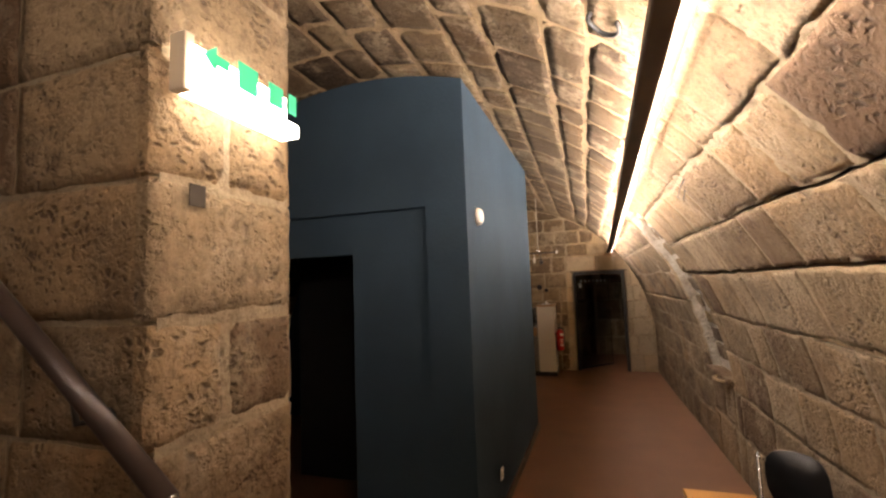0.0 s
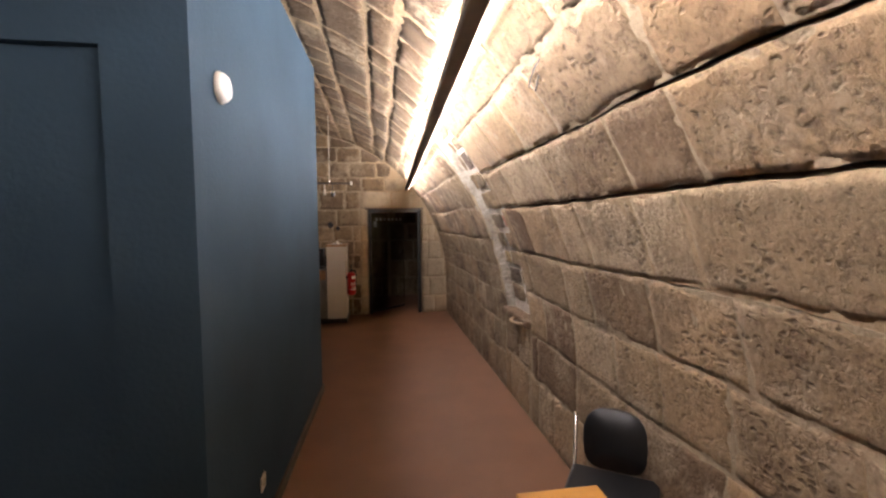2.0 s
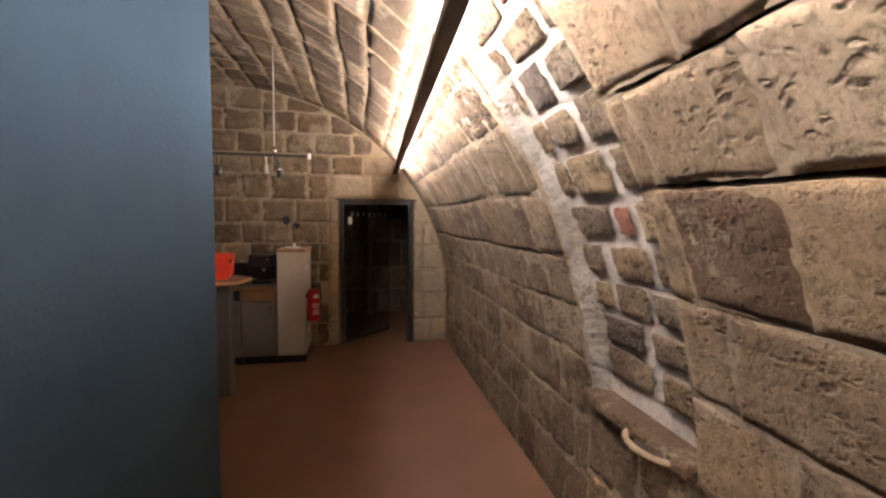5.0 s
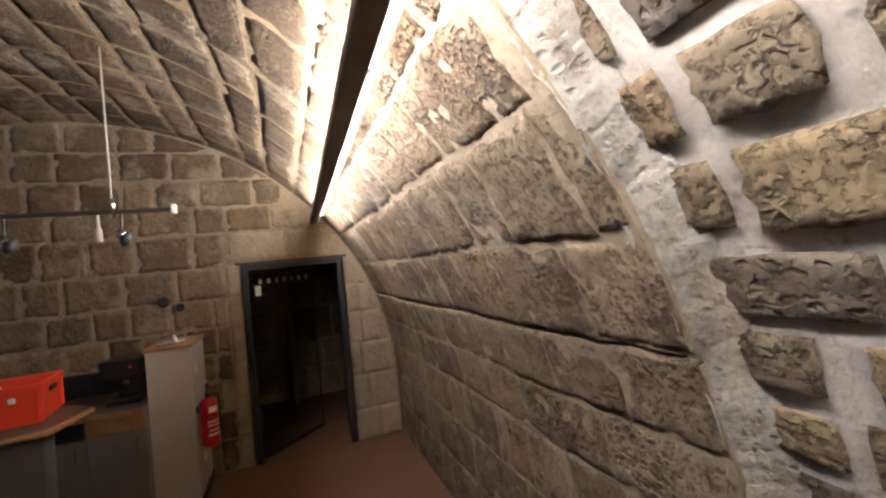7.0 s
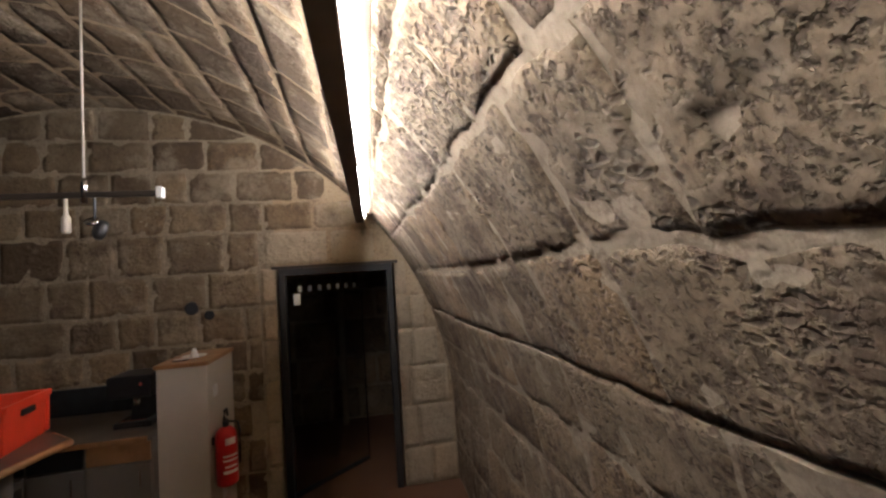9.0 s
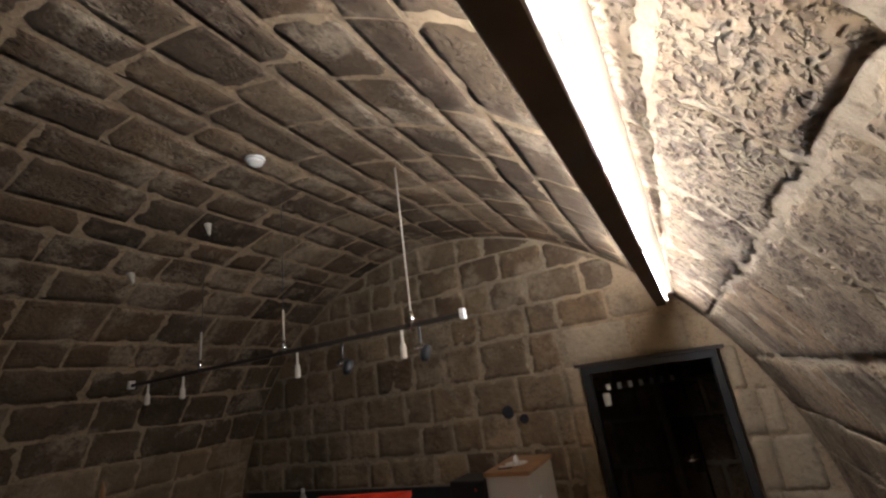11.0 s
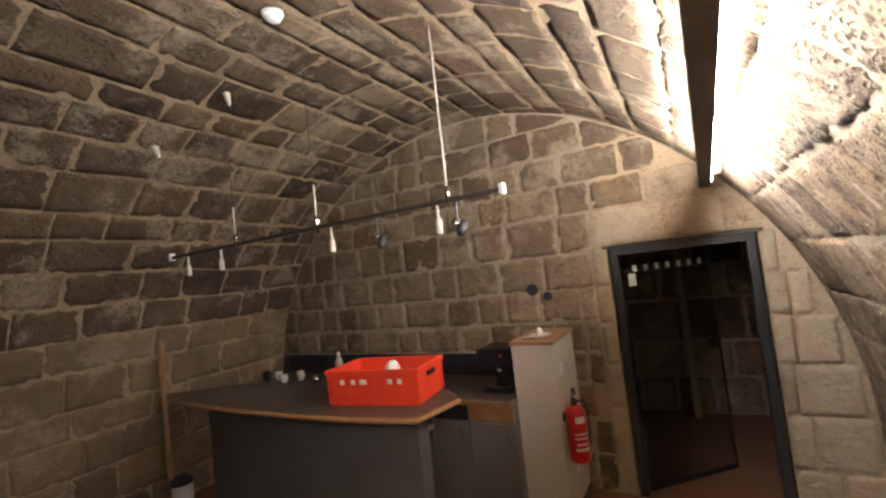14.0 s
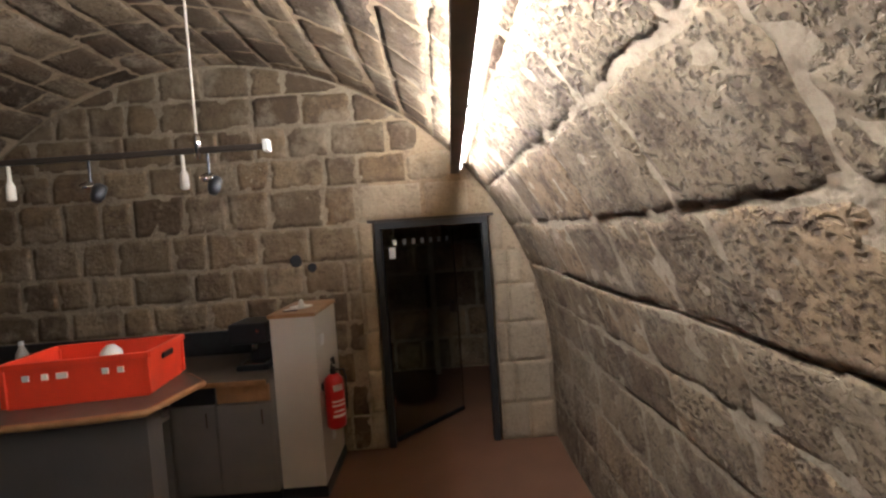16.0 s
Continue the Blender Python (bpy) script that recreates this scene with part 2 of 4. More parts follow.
M_WOODTOP = material("beech_edge", (0.33, 0.17, 0.07), 0.45, 0, 14, 0.2, 0.1, 50)
M_TABLE = material("orange_beech", (0.55, 0.27, 0.06), 0.4, 0, 7, 0.15, 0.08, 60)
M_BARTOP = material("bar_laminate", (0.10, 0.075, 0.055), 0.38, 0, 8, 0.2)
M_BARBODY = material("grey_bar_panel", (0.10, 0.09, 0.078), 0.5, 0, 3, 0.1, 0.1, 70)
M_CUP = material("kitchen_front", (0.17, 0.15, 0.125), 0.5, 0, 3, 0.1)
M_RED = material("crate_plastic", (0.75, 0.055, 0.018), 0.42, 0, 6, 0.08, 0.05, 60)
M_EXT = material("red_enamel", (0.55, 0.012, 0.010), 0.28, 0, 6, 0.06)
M_PAPER = material("white_print", (0.8, 0.78, 0.72), 0.7, 0, 9, 0.04)
M_CLEAR = bpy.data.materials.new("clear_glass")
M_CLEAR.use_nodes = True
_g = M_CLEAR.node_tree.nodes["Principled BSDF"]
_g.inputs["Transmission Weight"].default_value = 1.0
_g.inputs["Roughness"].default_value = 0.02
_g.inputs["IOR"].default_value = 1.3
_g.inputs["Base Color"].default_value = (0.90, 0.92, 0.88, 1)

# ---- plan ----
XR, XL = 1.03, -4.41          # feet of the vault
CX, CZ = -1.69, 0.60          # axis of the vault
RAD = XR - CX
Y0, Y1 = -2.6, 8.90           # ends of the vaulted room
N0, N1 = 4.28, 5.02           # niche in the flank
LEN = 2 * CZ + math.pi * RAD


def section(s, out=0.0):
    """Place on the vault's section at the length s from the foot of the flank, and the way outwards."""
    if s < CZ:
        return Vector((XR + out, s)), Vector((1, 0))
    a = (s - CZ) / RAD
    if a < math.pi:
        d = Vector((math.cos(a), math.sin(a)))
        return Vector((CX, CZ)) + d * (RAD + out), d
    return Vector((CX - RAD - out, CZ - (s - CZ - math.pi * RAD))), Vector((-1, 0))


def s_of_z(z):
    return z if z < CZ else CZ + RAD * math.asin(min(1, (z - CZ) / RAD))


def vault_z(x, out=0.0):
    return CZ + math.sqrt(max(0.0, (RAD + out) ** 2 - (x - CX) ** 2))


# ---- floor ----
setting(part("floor", box(XL - 0.4, XR + 0.4, Y0 - 0.3, 12.0, -0.15, 0.0), M_FLOOR), "reddish brown sheet floor, slightly worn", "floor")


# ---- vault shell ----
def waver(s, y):
    """How far a bed joint strays from its true course."""
    fade = max(0.0, min(1.0, s / 0.3, (S_TOP - s) / 0.3))
    return fade * (0.022 * noise.noise((y * 1.1, s * 0.9, 3.0)) + 0.009 * noise.noise((y * 5.0, s * 3.0, 7.0)))


def shell(name, s0, s1, y0, y1, out, thick, mat, steps=24, ragged=False):
    bm = bmesh.new()
    k = max(1, int((y1 - y0) / 0.045)) if ragged else 1
    rings = []
    for j in range(k + 1):
        y = y0 + (y1 - y0) * j / k
        front_row, back_row = [], []
        for i in range(steps + 1):
            s = s0 + (s1 - s0) * i / steps
            if ragged:
                s += waver(s, y)
                if i in (0, steps) and 0.05 < s < S_TOP - 0.05:
                    s += 0.012 * noise.noise((y * 13.0, s0 if i == 0 else s1, 1.0 + i)) + 0.008 * noise.noise((y * 4.0, s1, 9.0 + i))
            p, d = section(s, out)
            q = p + d * thick
            front_row.append(bm.verts.new((p.x, y, p.y)))
            back_row.append(bm.verts.new((q.x, y, q.y)))
        rings.append(front_row + back_row[::-1])
    n = len(rings[0])
    for a, b in zip(rings, rings[1:]):
        for i in range(n):
            bm.faces.new((a[i], a[(i + 1) % n], b[(i + 1) % n], b[i]))
    for r in (rings[0], rings[-1]):
        for i in range(steps):
            bm.faces.new((r[i], r[i + 1], r[n - 2 - i], r[n - 1 - i]))
    return part(name, bm, mat)


S_SILL = 0.84
S_TOP = s_of_z(2.62)
OPEN_NEAR = [(s_of_z(1.44), 0.35), (s_of_z(1.80), 1.0), (s_of_z(2.08), 0.6)]
OPEN_FAR = [(s_of_z(1.52), 0.9)]
FLUSH = 0.0078


def flank_wall(name, y0, y1, opens, label):
    """A flank whose mortar lies almost flush, but for the open joints, which run deep."""
    w = setting(shell(name, 0, S_TOP, y0, y1, 0.07, 0.45, M_GAP), label, "wall")
    cuts = [0.0] + [c + k * w for c, w in opens for k in (-0.016, 0.010)] + [S_TOP]
    for a, c in zip(cuts[::2], cuts[1::2]):
        m = shell("bedding", a, c, y0, y1, FLUSH, 0.055, M_MORTAR, 22, True)
        m.parent = w
    return w


flank = flank_wall("wall_east", Y0, N0, OPEN_NEAR, "curved flank of large hewn sandstone blocks with open joints")
flank_b = flank_wall("wall_east_far", N1, Y1, OPEN_FAR, "curved flank of pitted sandstone blocks")
flank_s = setting(shell("wall_east_sill", 0, S_SILL, N0, N1, FLUSH, 0.5, M_MORTAR), "masonry below the niche", "wall")
vault = setting(shell("ceiling", S_TOP, LEN, Y0, Y1 + 0.3, 0.0078, 0.35, M_MORTAR, 96), "barrel vault of sandstone courses with pale mortar joints", "ceiling")


# ---- masonry blocks ----
def rough_face(at, u0, u1, v0, v1, lift, rnd, step=0.03, worn=1.0):
    """A hewn block: a face of lumps and chipped edges, and sides that run back into the bed. at(u, v, depth) gives a place."""
    n = max(5, min(26, int((u1 - u0) / step) + 2))
    m = max(5, min(30, int((v1 - v0) / step) + 2))
    seed = rnd.random() * 50
    tu, tv = (rnd.random() - 0.5) * 0.005, (rnd.random() - 0.5) * 0.005
    cu = [0.02 * (rnd.random() - 0.5) for _ in range(4)]
    verts = []
    for i in range(n):
        for j in range(m):
            a, b = i / (n - 1), j / (m - 1)
            u, v = u0 + (u1 - u0) * a, v0 + (v1 - v0) * b
            edge = i in (0, n - 1) or j in (0, m - 1)
            near = min(u - u0, u1 - u, v - v0, v1 - v)
            u += worn * 0.010 * noise.noise((u * 11, v * 11, seed)) + (cu[0] * (1 - b) + cu[1] * b) * (a - 0.5) * 0.6
            v += worn * 0.010 * noise.noise((u * 11, v * 11, seed + 9)) + (cu[2] * (1 - a) + cu[3] * a) * (b - 0.5) * 0.6
            lump = noise.noise((u * 6, v * 6, seed + 20)) * 0.0035 + noise.noise((u * 22, v * 22, seed + 30)) * 0.0015
            chip = max(0.0, noise.noise((u * 14, v * 14, seed + 40)) - 0.2) * (0.030 if edge else 0.010)
            soft = max(0.0, min(1.0, near / 0.020))
            d = 0.0075 - (0.0035 + lift * 0.5) * soft + worn * (lump + chip) + tu * (a - 0.5) + tv * (b - 0.5)
            verts.append(at(u, v, d))
    faces = [(i * m + j, i * m + j + 1, (i + 1) * m + j + 1, (i + 1) * m + j) for i in range(n - 1) for j in range(m - 1)]
    rim = [i * m for i in range(n)] + [(n - 1) * m + j for j in range(1, m)] + [i * m + m - 1 for i in range(n - 2, -1, -1)] + [j for j in range(m - 2, 0, -1)]
    o, k = len(verts), len(rim)
    for r in rim:
        i, j = divmod(r, m)
        verts.append(at(u0 + (u1 - u0) * i / (n - 1), v0 + (v1 - v0) * j / (m - 1), 0.045))
    faces += [(rim[a], rim[(a + 1) % k], o + (a + 1) % k, o + a) for a in range(k)]
    return verts, faces, [True] * ((n - 1) * (m - 1)) + [False] * k


def on_flank(u, v, d):
    p, _ = section(u + waver(u, v), d)
    return (p.x, v, p.y)


def on_crown(u, v, d):
    u += 0.03 * noise.noise((u * 0.9, v * 0.8, 5.0)) + 0.012 * noise.noise((u * 3, v * 3, 6.0))
    p, _ = section(u, d)
    return (p.x, v, p.y)


def stone_object(name, verts, faces, mat, parent, smooth=None):
    me = bpy.data.meshes.new(name)
    me.from_pydata(verts, [], faces)
    me.polygons.foreach_set("use_smooth", smooth or [True] * len(me.polygons))
    me.materials.append(mat)
    ob = new(name, me)
    ob.parent = parent
    return ob


def courses(s_list, y0, y1, lengths, rnd, skip=None):
    """Blocks laid in courses; yields s0, s1, y0, y1."""
    for s0, s1 in zip(s_list, s_list[1:]):
        y = y0 - rnd.random() * 0.5
        while y < y1:
            w = lengths[0] + (lengths[1] - lengths[0]) * rnd.random() ** 1.5
            a, b = max(y, y0), min(y + w, y1)
            y += w
            if b - a > 0.08:
                yield s0, s1, a, b


def lay(name, cells, parent, mat, rnd, gap, wide=(), joined=False, at=on_flank, step=0.03, worn=1.0):
    """Builds the cells as blocks of their own under parent, or as one joined mesh."""
    av, af, sm = [], [], []
    for s0, s1, a, b in cells:
        g0 = gap * (0.4 + 1.2 * rnd.random())
        up = max([g0 / 2] + [(0.008 + 0.020 * rnd.random()) * k for w, k in wide if abs(s1 - w) < 0.01])
        v, f, g = rough_face(at, s0 + g0 / 2, s1 - up, a + 0.4 * g0, b - 0.4 * g0, rnd.random() * 0.006, rnd, step, worn)
        if joined:
            o = len(av)
            av += v
            af += [tuple(i + o for i in q) for q in f]
            sm += g
        else:
            stone_object(name, v, f, mat, parent, g)
    if joined:
        stone_object(name, av, af, mat, parent, sm)["kind"] = "stuff"


Z_J = (0.0, 0.40, 0.75, 1.10, 1.44, 1.80, 2.08, 2.35, 2.62)
Z_F = (0.0, 0.35, 0.66, 0.98, 1.25, 1.52, 1.84, 2.15, 2.38, 2.62)
NEAR = [s_of_z(z) for z in Z_J]
FAR = [s_of_z(z) for z in Z_F]

# ---- end wall with the doorway ----
DX0, DX1, DH = -0.41, 0.55, 1.95


def wall_under_vault(name, x0, x1, y0, y1, mat, z0=0.0, steps=30, out=0.05):
    bm = bmesh.new()
    o = [(x0, z0), (x1, z0)] + [(x1 + (x0 - x1) * i / steps, max(z0 + 0.02, vault_z(x1 + (x0 - x1) * i / steps, out))) for i in range(steps + 1)]
    a = [bm.verts.new((x, y0, z)) for x, z in o]
    b = [bm.verts.new((x, y1, z)) for x, z in o]
    bm.faces.new(a)
    bm.faces.new(b[::-1])
    for i in range(len(o)):
        bm.faces.new((a[i], a[(i + 1) % len(o)], b[(i + 1) % len(o)], b[i]))
    return part(name, bm, mat)


wall_end = setting(wall_under_vault("wall_north", XL - 0.05, DX0 - 0.02, Y1, Y1 + 0.35, M_MORTAR), "end wall of coursed sandstone with pale pointing", "wall")
wall_end_b = setting(wall_under_vault("wall_north_side", DX1 + 0.02, XR + 0.04, Y1, Y1 + 0.35, M_MORTAR), "dressed stone beside the doorway", "wall")
wall_end_c = setting(wall_under_vault("wall_north_head", DX0 - 0.02, DX1 + 0.02, Y1, Y1 + 0.35, M_MORTAR, z0=DH + 0.02), "masonry over the doorway", "wall")
setting(wall_under_vault("wall_south", XL - 0.05, XR + 0.04, Y0 - 0.3, Y0, M_STONE_I), "sandstone wall closing the vault", "wall")


def flat_block(x0, x1, z0, z1, y, lift, rnd, name, mat, parent, shape=None, worn=0.8):
    """One block in an upright wall that faces -y."""
    def at(u, v, d):
        p = (u, y - 0.008 + d, v)
        return shape(p) if shape else p
    v, f, g = rough_face(at, x0, x1, z0, z1, lift - 0.004, rnd, 0.04, worn)
    return stone_object(name, v, f, mat, parent, g)


def end_blocks():
    rnd = random.Random(5)
    z = 0.0
    rows = [0.30, 0.29, 0.27, 0.26, 0.25, 0.27, 0.30, 0.33, 0.25, 0.27, 0.26, 0.28, 0.25, 0.24]
    for h in rows:
        x = XL + rnd.random() * 0.2 - 0.2
        stop = 0.62 if z > 2.2 else DX0 - 0.14
        while x < stop:
            w = 0.24 + 0.26 * rnd.random()
            x0, x1 = max(x, XL), min(x + w, stop)
            x += w
            lid = max(vault_z(x0), vault_z(x1)) if vault_z((x0 + x1) / 2) - z > 0.06 else 0
            top = min(z + h, lid)
            if x1 - x0 > 0.1 and top - z > 0.08:
                g0 = 0.018 + 0.014 * rnd.random()
                flat_block(x0 + g0 / 2, x1 - g0 / 2, z + 0.009, top - 0.011, Y1, 0.003 + 0.005 * rnd.random(), rnd, "stone_block", M_COURSED, wall_end,
                           shape=lambda p: (p[0], p[1], min(p[2], vault_z(p[0]) - 0.012)))
        z += h


# ---- stair-side pier and closing walls ----
pier = setting(wall_under_vault("wall_west_pier", XL - 0.05, -1.195, 0.58, 1.09, M_MORTAR), "thick sandstone pier beside the stair", "wall")
setting(part("wall_stair_side", box(-3.4, -3.1, Y0, 0.58, 0, 3.2), M_STONE_I), "sandstone wall of the stairwell", "wall")


def pier_blocks():
    rnd = random.Random(9)
    rows = [0.36, 0.33, 0.34, 0.36, 0.32, 0.38, 0.35, 0.36, 0.3]
    z = 0.0
    for i, h in enumerate(rows):
        top = min(z + h, 3.24)
        if top - z < 0.08:
            break
        # end face, towards +x
        cuts = [0.545, 1.11] if i % 2 else [0.545, 0.80, 1.11]
        for a, b in zip(cuts, cuts[1:]):
            ob = flat_block(a + 0.006, b - 0.006, z + 0.008, top - 0.008, 0.0, 0.03, rnd, "stone_block", M_STONE, pier)
            ob.matrix_basis = pose(-1.20, 0, 0, 0, 0, 90)
        # face towards the stair
        x = -1.205
        while x > -3.1:
            w = 0.4 + 0.35 * rnd.random()
            flat_block(max(x - w, -3.1) + 0.008, x - 0.008, z + 0.008, top - 0.008, 0.575, 0.02, rnd, "stone_block", M_STONE, pier)
            x -= w
        z += h


# ---- blue partition box ----
BX0, BX1, BY0, BY1 = -0.895, -0.815, 2.55, 5.24
setting(wall_under_vault("partition_wall", -1.19, BX0, BY0, BY0 + 0.12, M_BLUE, out=0.0), "dark slate-blue painted partition front", "partition")
setting(wall_under_vault("partition_head", XL, -1.19, BY0, BY0 + 0.12, M_BLUE, z0=2.33, out=0.0), "slate-blue painted partition above a doorway", "partition")
setting(part("partition_panel", box(-1.79, -1.19, BY0 + 0.04, BY0 + 0.12, 0, 2.33), M_BLUE), "recessed slate-blue panel beside the opening", "partition")
setting(part("partition_panel_head", box(-2.75, -1.79, BY0 + 0.04, BY0 + 0.12, 2.03, 2.33), M_BLUE), "recessed slate-blue panel over the opening", "partition")
setting(part("partition_jamb", box(XL, -2.75, BY0, BY0 + 0.12, 0, 2.33), M_BLUE), "slate-blue painted partition front", "partition")
setting(part("partition_side", prism([(BX0, BY0 + 0.12), (BX1, BY1), (BX1 - 0.12, BY1), (BX0 - 0.12, BY0 + 0.12)], 0, vault_z(BX0, 0.02)), M_BLUE), "slate-blue painted partition side, softly lit", "partition")
setting(wall_under_vault("partition_back", XL, BX1 - 0.12, BY1 - 0.12, BY1, M_BLUE, out=0.0), "slate-blue painted partition back", "partition")
# black sheets behind the doorway, painted in place of the shade inside
setting(part("partition_shade", box(-2.9, -1.1, BY0 + 0.9, BY0 + 0.95, 0, 2.5), M_SHADE), "black sheet standing in for shade inside the partition", "partition")
setting(part("partition_shade_side", box(-1.15, -1.10, BY0 + 0.12, BY0 + 0.9, 0, 2.5), M_SHADE), "black sheet standing in for shade inside the partition", "partition")
setting(part("baseboard", prism([(BX0 + 0.001, BY0), (BX0 + 0.016, BY0), (BX1 + 0.016, BY1 + 0.015), (BX1 - 0.4, BY1 + 0.015), (BX1 - 0.4, BY1 + 0.002), (BX1 + 0.001, BY1 + 0.002)], 0, 0.075), M_SKIRT), "dark brown skirting along the partition", "baseboard")

# ---- niche ----
NICHE = 0.10
niche = setting(shell("wall_niche", S_SILL - 0.1, S_TOP + 0.05, N0 - 0.1, N1 + 0.1, NICHE, 0.3, M_PLASTER), "niche back of rubble set in white lime mortar", "wall")
setting(part("niche_sill", box(0.985, 1.19, N0, N1, 0.78, 0.85, 0.02), M_STONE), "worn stone sill of the niche", "sill")

# ---- strip light ----
# runs on unseen behind the starting point, added to brighten the stair end
LA, LB = Vector((-0.022, -2.4, 2.51)), Vector((0.290, 8.62, 2.275))
lamp = thing("strip_light", (LA + LB) / 2, "long fluorescent strip light with a dark brown trough, lit", "strip light", rz=-math.degrees(math.atan2(LB.x - LA.x, LB.y - LA.y)), rx=math.degrees(math.atan2(LB.z - LA.z, LB.y - LA.y)))
LL = (LB - LA).length / 2


def trough():
    bm = bmesh.new()
    o = [(-0.034, 0.044), (-0.034, 0.004), (-0.030, 0.0), (0.030, 0.0), (0.034, 0.004), (0.034, 0.032), (0.030, 0.032), (0.028, 0.006), (-0.028, 0.006), (-0.030, 0.044)]
    a = [bm.verts.new((x, -LL, z)) for x, z in o]
    b = [bm.verts.new((x, LL, z)) for x, z in o]
    for i in range(len(o)):
        bm.faces.new((a[i], a[(i + 1) % len(o)], b[(i + 1) % len(o)], b[i]))
    bm.faces.new(a)
    bm.faces.new(b[::-1])
    return bm


part("trough", trough(), M_TROUGH, lamp)
part("end_cap", box(-0.034, 0.034, LL + 0.001, LL + 0.008, -0.001, 0.038, 0.002), M_TROUGH, lamp)
part("back_plate", box(0.052, 0.100, -LL, LL, 0.068, 0.074, 0.002), M_BEIGE, lamp, "beige metal back plate")
n_t = 7
for i in range(n_t):
    a = -LL + 0.05 + i * (2 * LL - 0.1) / n_t
    b = a + (2 * LL - 0.1) / n_t - 0.05
    part("tube", rod((0.031, a, 0.064), (0.031, b, 0.064), 0.015, 12), M_TUBE, lamp, "glowing fluorescent tube", True)
    # unseen second row, added to light the vault left of the trough
    part("tube", rod((-0.006, a, 0.064), (-0.006, b, 0.064), 0.014, 10), M_TUBE_LEFT, lamp, "glowing fluorescent tube", True)
    part("lamp_holder", box(-0.024, 0.050, b + 0.004, b + 0.046, 0.012, 0.084, 0.004), M_WHITE, lamp)
for f in (-0.8, -0.45, -0.1, 0.25, 0.6, 0.95):
    y = f * LL
    x, z = LA.lerp(LB, (f + 1) / 2).x, LA.lerp(LB, (f + 1) / 2).z
    part("hanger", rod((0.0, y, 0.006), (0.0, y, vault_z(x, 0.0) - (LA.z + LB.z) / 2), 0.004, 6), M_STEEL, lamp)

# ---- niche filling ----
def rubble():
    rnd = random.Random(21)
    s = S_SILL + 0.10
    k = 0
    while s < S_TOP - 0.05:
        h = 0.13 + 0.07 * rnd.random()
        y = N0 - 0.10 + rnd.random() * 0.10
        while y < N1 - 0.02:
            brick = k % 8 == 5
            w = 0.09 if brick else 0.19 + 0.16 * rnd.random()
            w = min(w, N1 + 0.02 - y)
            hh = h * (0.82 + 0.22 * rnd.random()) * (0.7 if brick else 1)
            cy, cs = y + w / 2, s + h / 2
            rim = []
            for i in range(16):
                a = 2 * math.pi * i / 16
                c, v = math.cos(a), math.sin(a)
                sq = max(abs(c), abs(v)) ** 1.0
                r = (0.95 if i % 4 else 1.0) * (0.93 + 0.12 * rnd.random())
                rim.append((c / sq * w / 2 * r, v / sq * hh / 2 * r))
            depth = 0.010 + 0.014 * rnd.random()
            bm = bmesh.new()
            rings = []
            for f, d in ((1.0, -0.02), (0.985, 0.45), (0.92, 0.85), (0.6, 1.0)):
                ring_v = []
                for p, q in rim:
                    g, _ = section(cs + q * f, NICHE - d * depth - rnd.random() * 0.010)
                    ring_v.append(bm.verts.new((g.x, cy + p * f, g.y)))
                rings.append(ring_v)
            for a, c in zip(rings, rings[1:]):
                for i in range(16):
                    bm.faces.new((a[i], a[(i + 1) % 16], c[(i + 1) % 16], c[i]))
            bm.faces.new(rings[-1])
            if w > 0.08:
                part("brick" if brick else "rubble_stone", bm, M_BRICK if brick else M_RUBBLE, niche, smooth=not brick)
            y += w + 0.03 + 0.04 * rnd.random()
            k += 1
        s += h + 0.025


rubble()


def jamb(name, y0, y1, label):
    """Rough edge of the niche: from the vault's face back to the rubble."""
    bm = bmesh.new()
    n = 60
    rows = []
    for i in range(n + 1):
        z = 0.80 + (2.62 - 0.80) * i / n
        s = s_of_z(z)
        p, d = section(s, 0.006 + 0.006 * noise.noise((z * 9, 2.0, 1.0)))
        e = 0.035 * noise.noise((z * 5, 4.0, 2.0)) + 0.02 * noise.noise((z * 19, 1.0, 2.0))
        f = 0.03 * noise.noise((z * 4, 8.0, 5.0)) + 0.02 * noise.noise((z * 17, 8.0, 2.0))
        q, _ = section(s, NICHE - 0.004)
        rows.append([bm.verts.new(c) for c in ((q.x, y0 - 0.06 + e, q.y), (p.x + 0.20 * d.x, y0 - 0.06 + e, z + 0.20 * d.y), (p.x + 0.20 * d.x, y1 + f, z + 0.20 * d.y), (p.x, y1 + f, z))])
    for a, b in zip(rows, rows[1:]):
        for k in range(4):
            bm.faces.new((a[k], a[(k + 1) % 4], b[(k + 1) % 4], b[k]))
    bm.faces.new(rows[0][::-1])
    bm.faces.new(rows[-1])
    setting(part(name, bm, M_LIME), label, "jamb")


jamb("niche_jamb", N1 - 0.03, N1 + 0.02, "rough edge of the niche smeared with white lime mortar")
# hollowed drain stone at the sill
drain = thing("drain_stone", (0.98, N0 + 0.06, 0.5), "worn hollowed sandstone drain block below the niche", "stone")


def scoop():
    bm = bmesh.new()
    rows = []
    for i in range(9):
        a = math.pi * i / 8
        rows.append([bm.verts.new((0.10 - 0.14 * math.sin(a) * 0.6, 0.16 - 0.16 * math.cos(a), 0.30)),
                     bm.verts.new((0.10 - 0.04 * math.sin(a), 0.16 - 0.13 * math.cos(a), 0.02))])
    for a, b in zip(rows, rows[1:]):
        bm.faces.new((a[0], b[0], b[1], a[1]))
    bm.faces.new([r[0] for r in rows])
    bm.faces.new([r[1] for r in rows][::-1])
    bm.faces.new((rows[0][0], rows[0][1], rows[-1][1], rows[-1][0]))
    return bm


part("block", scoop(), M_STONE, drain, smooth=False)
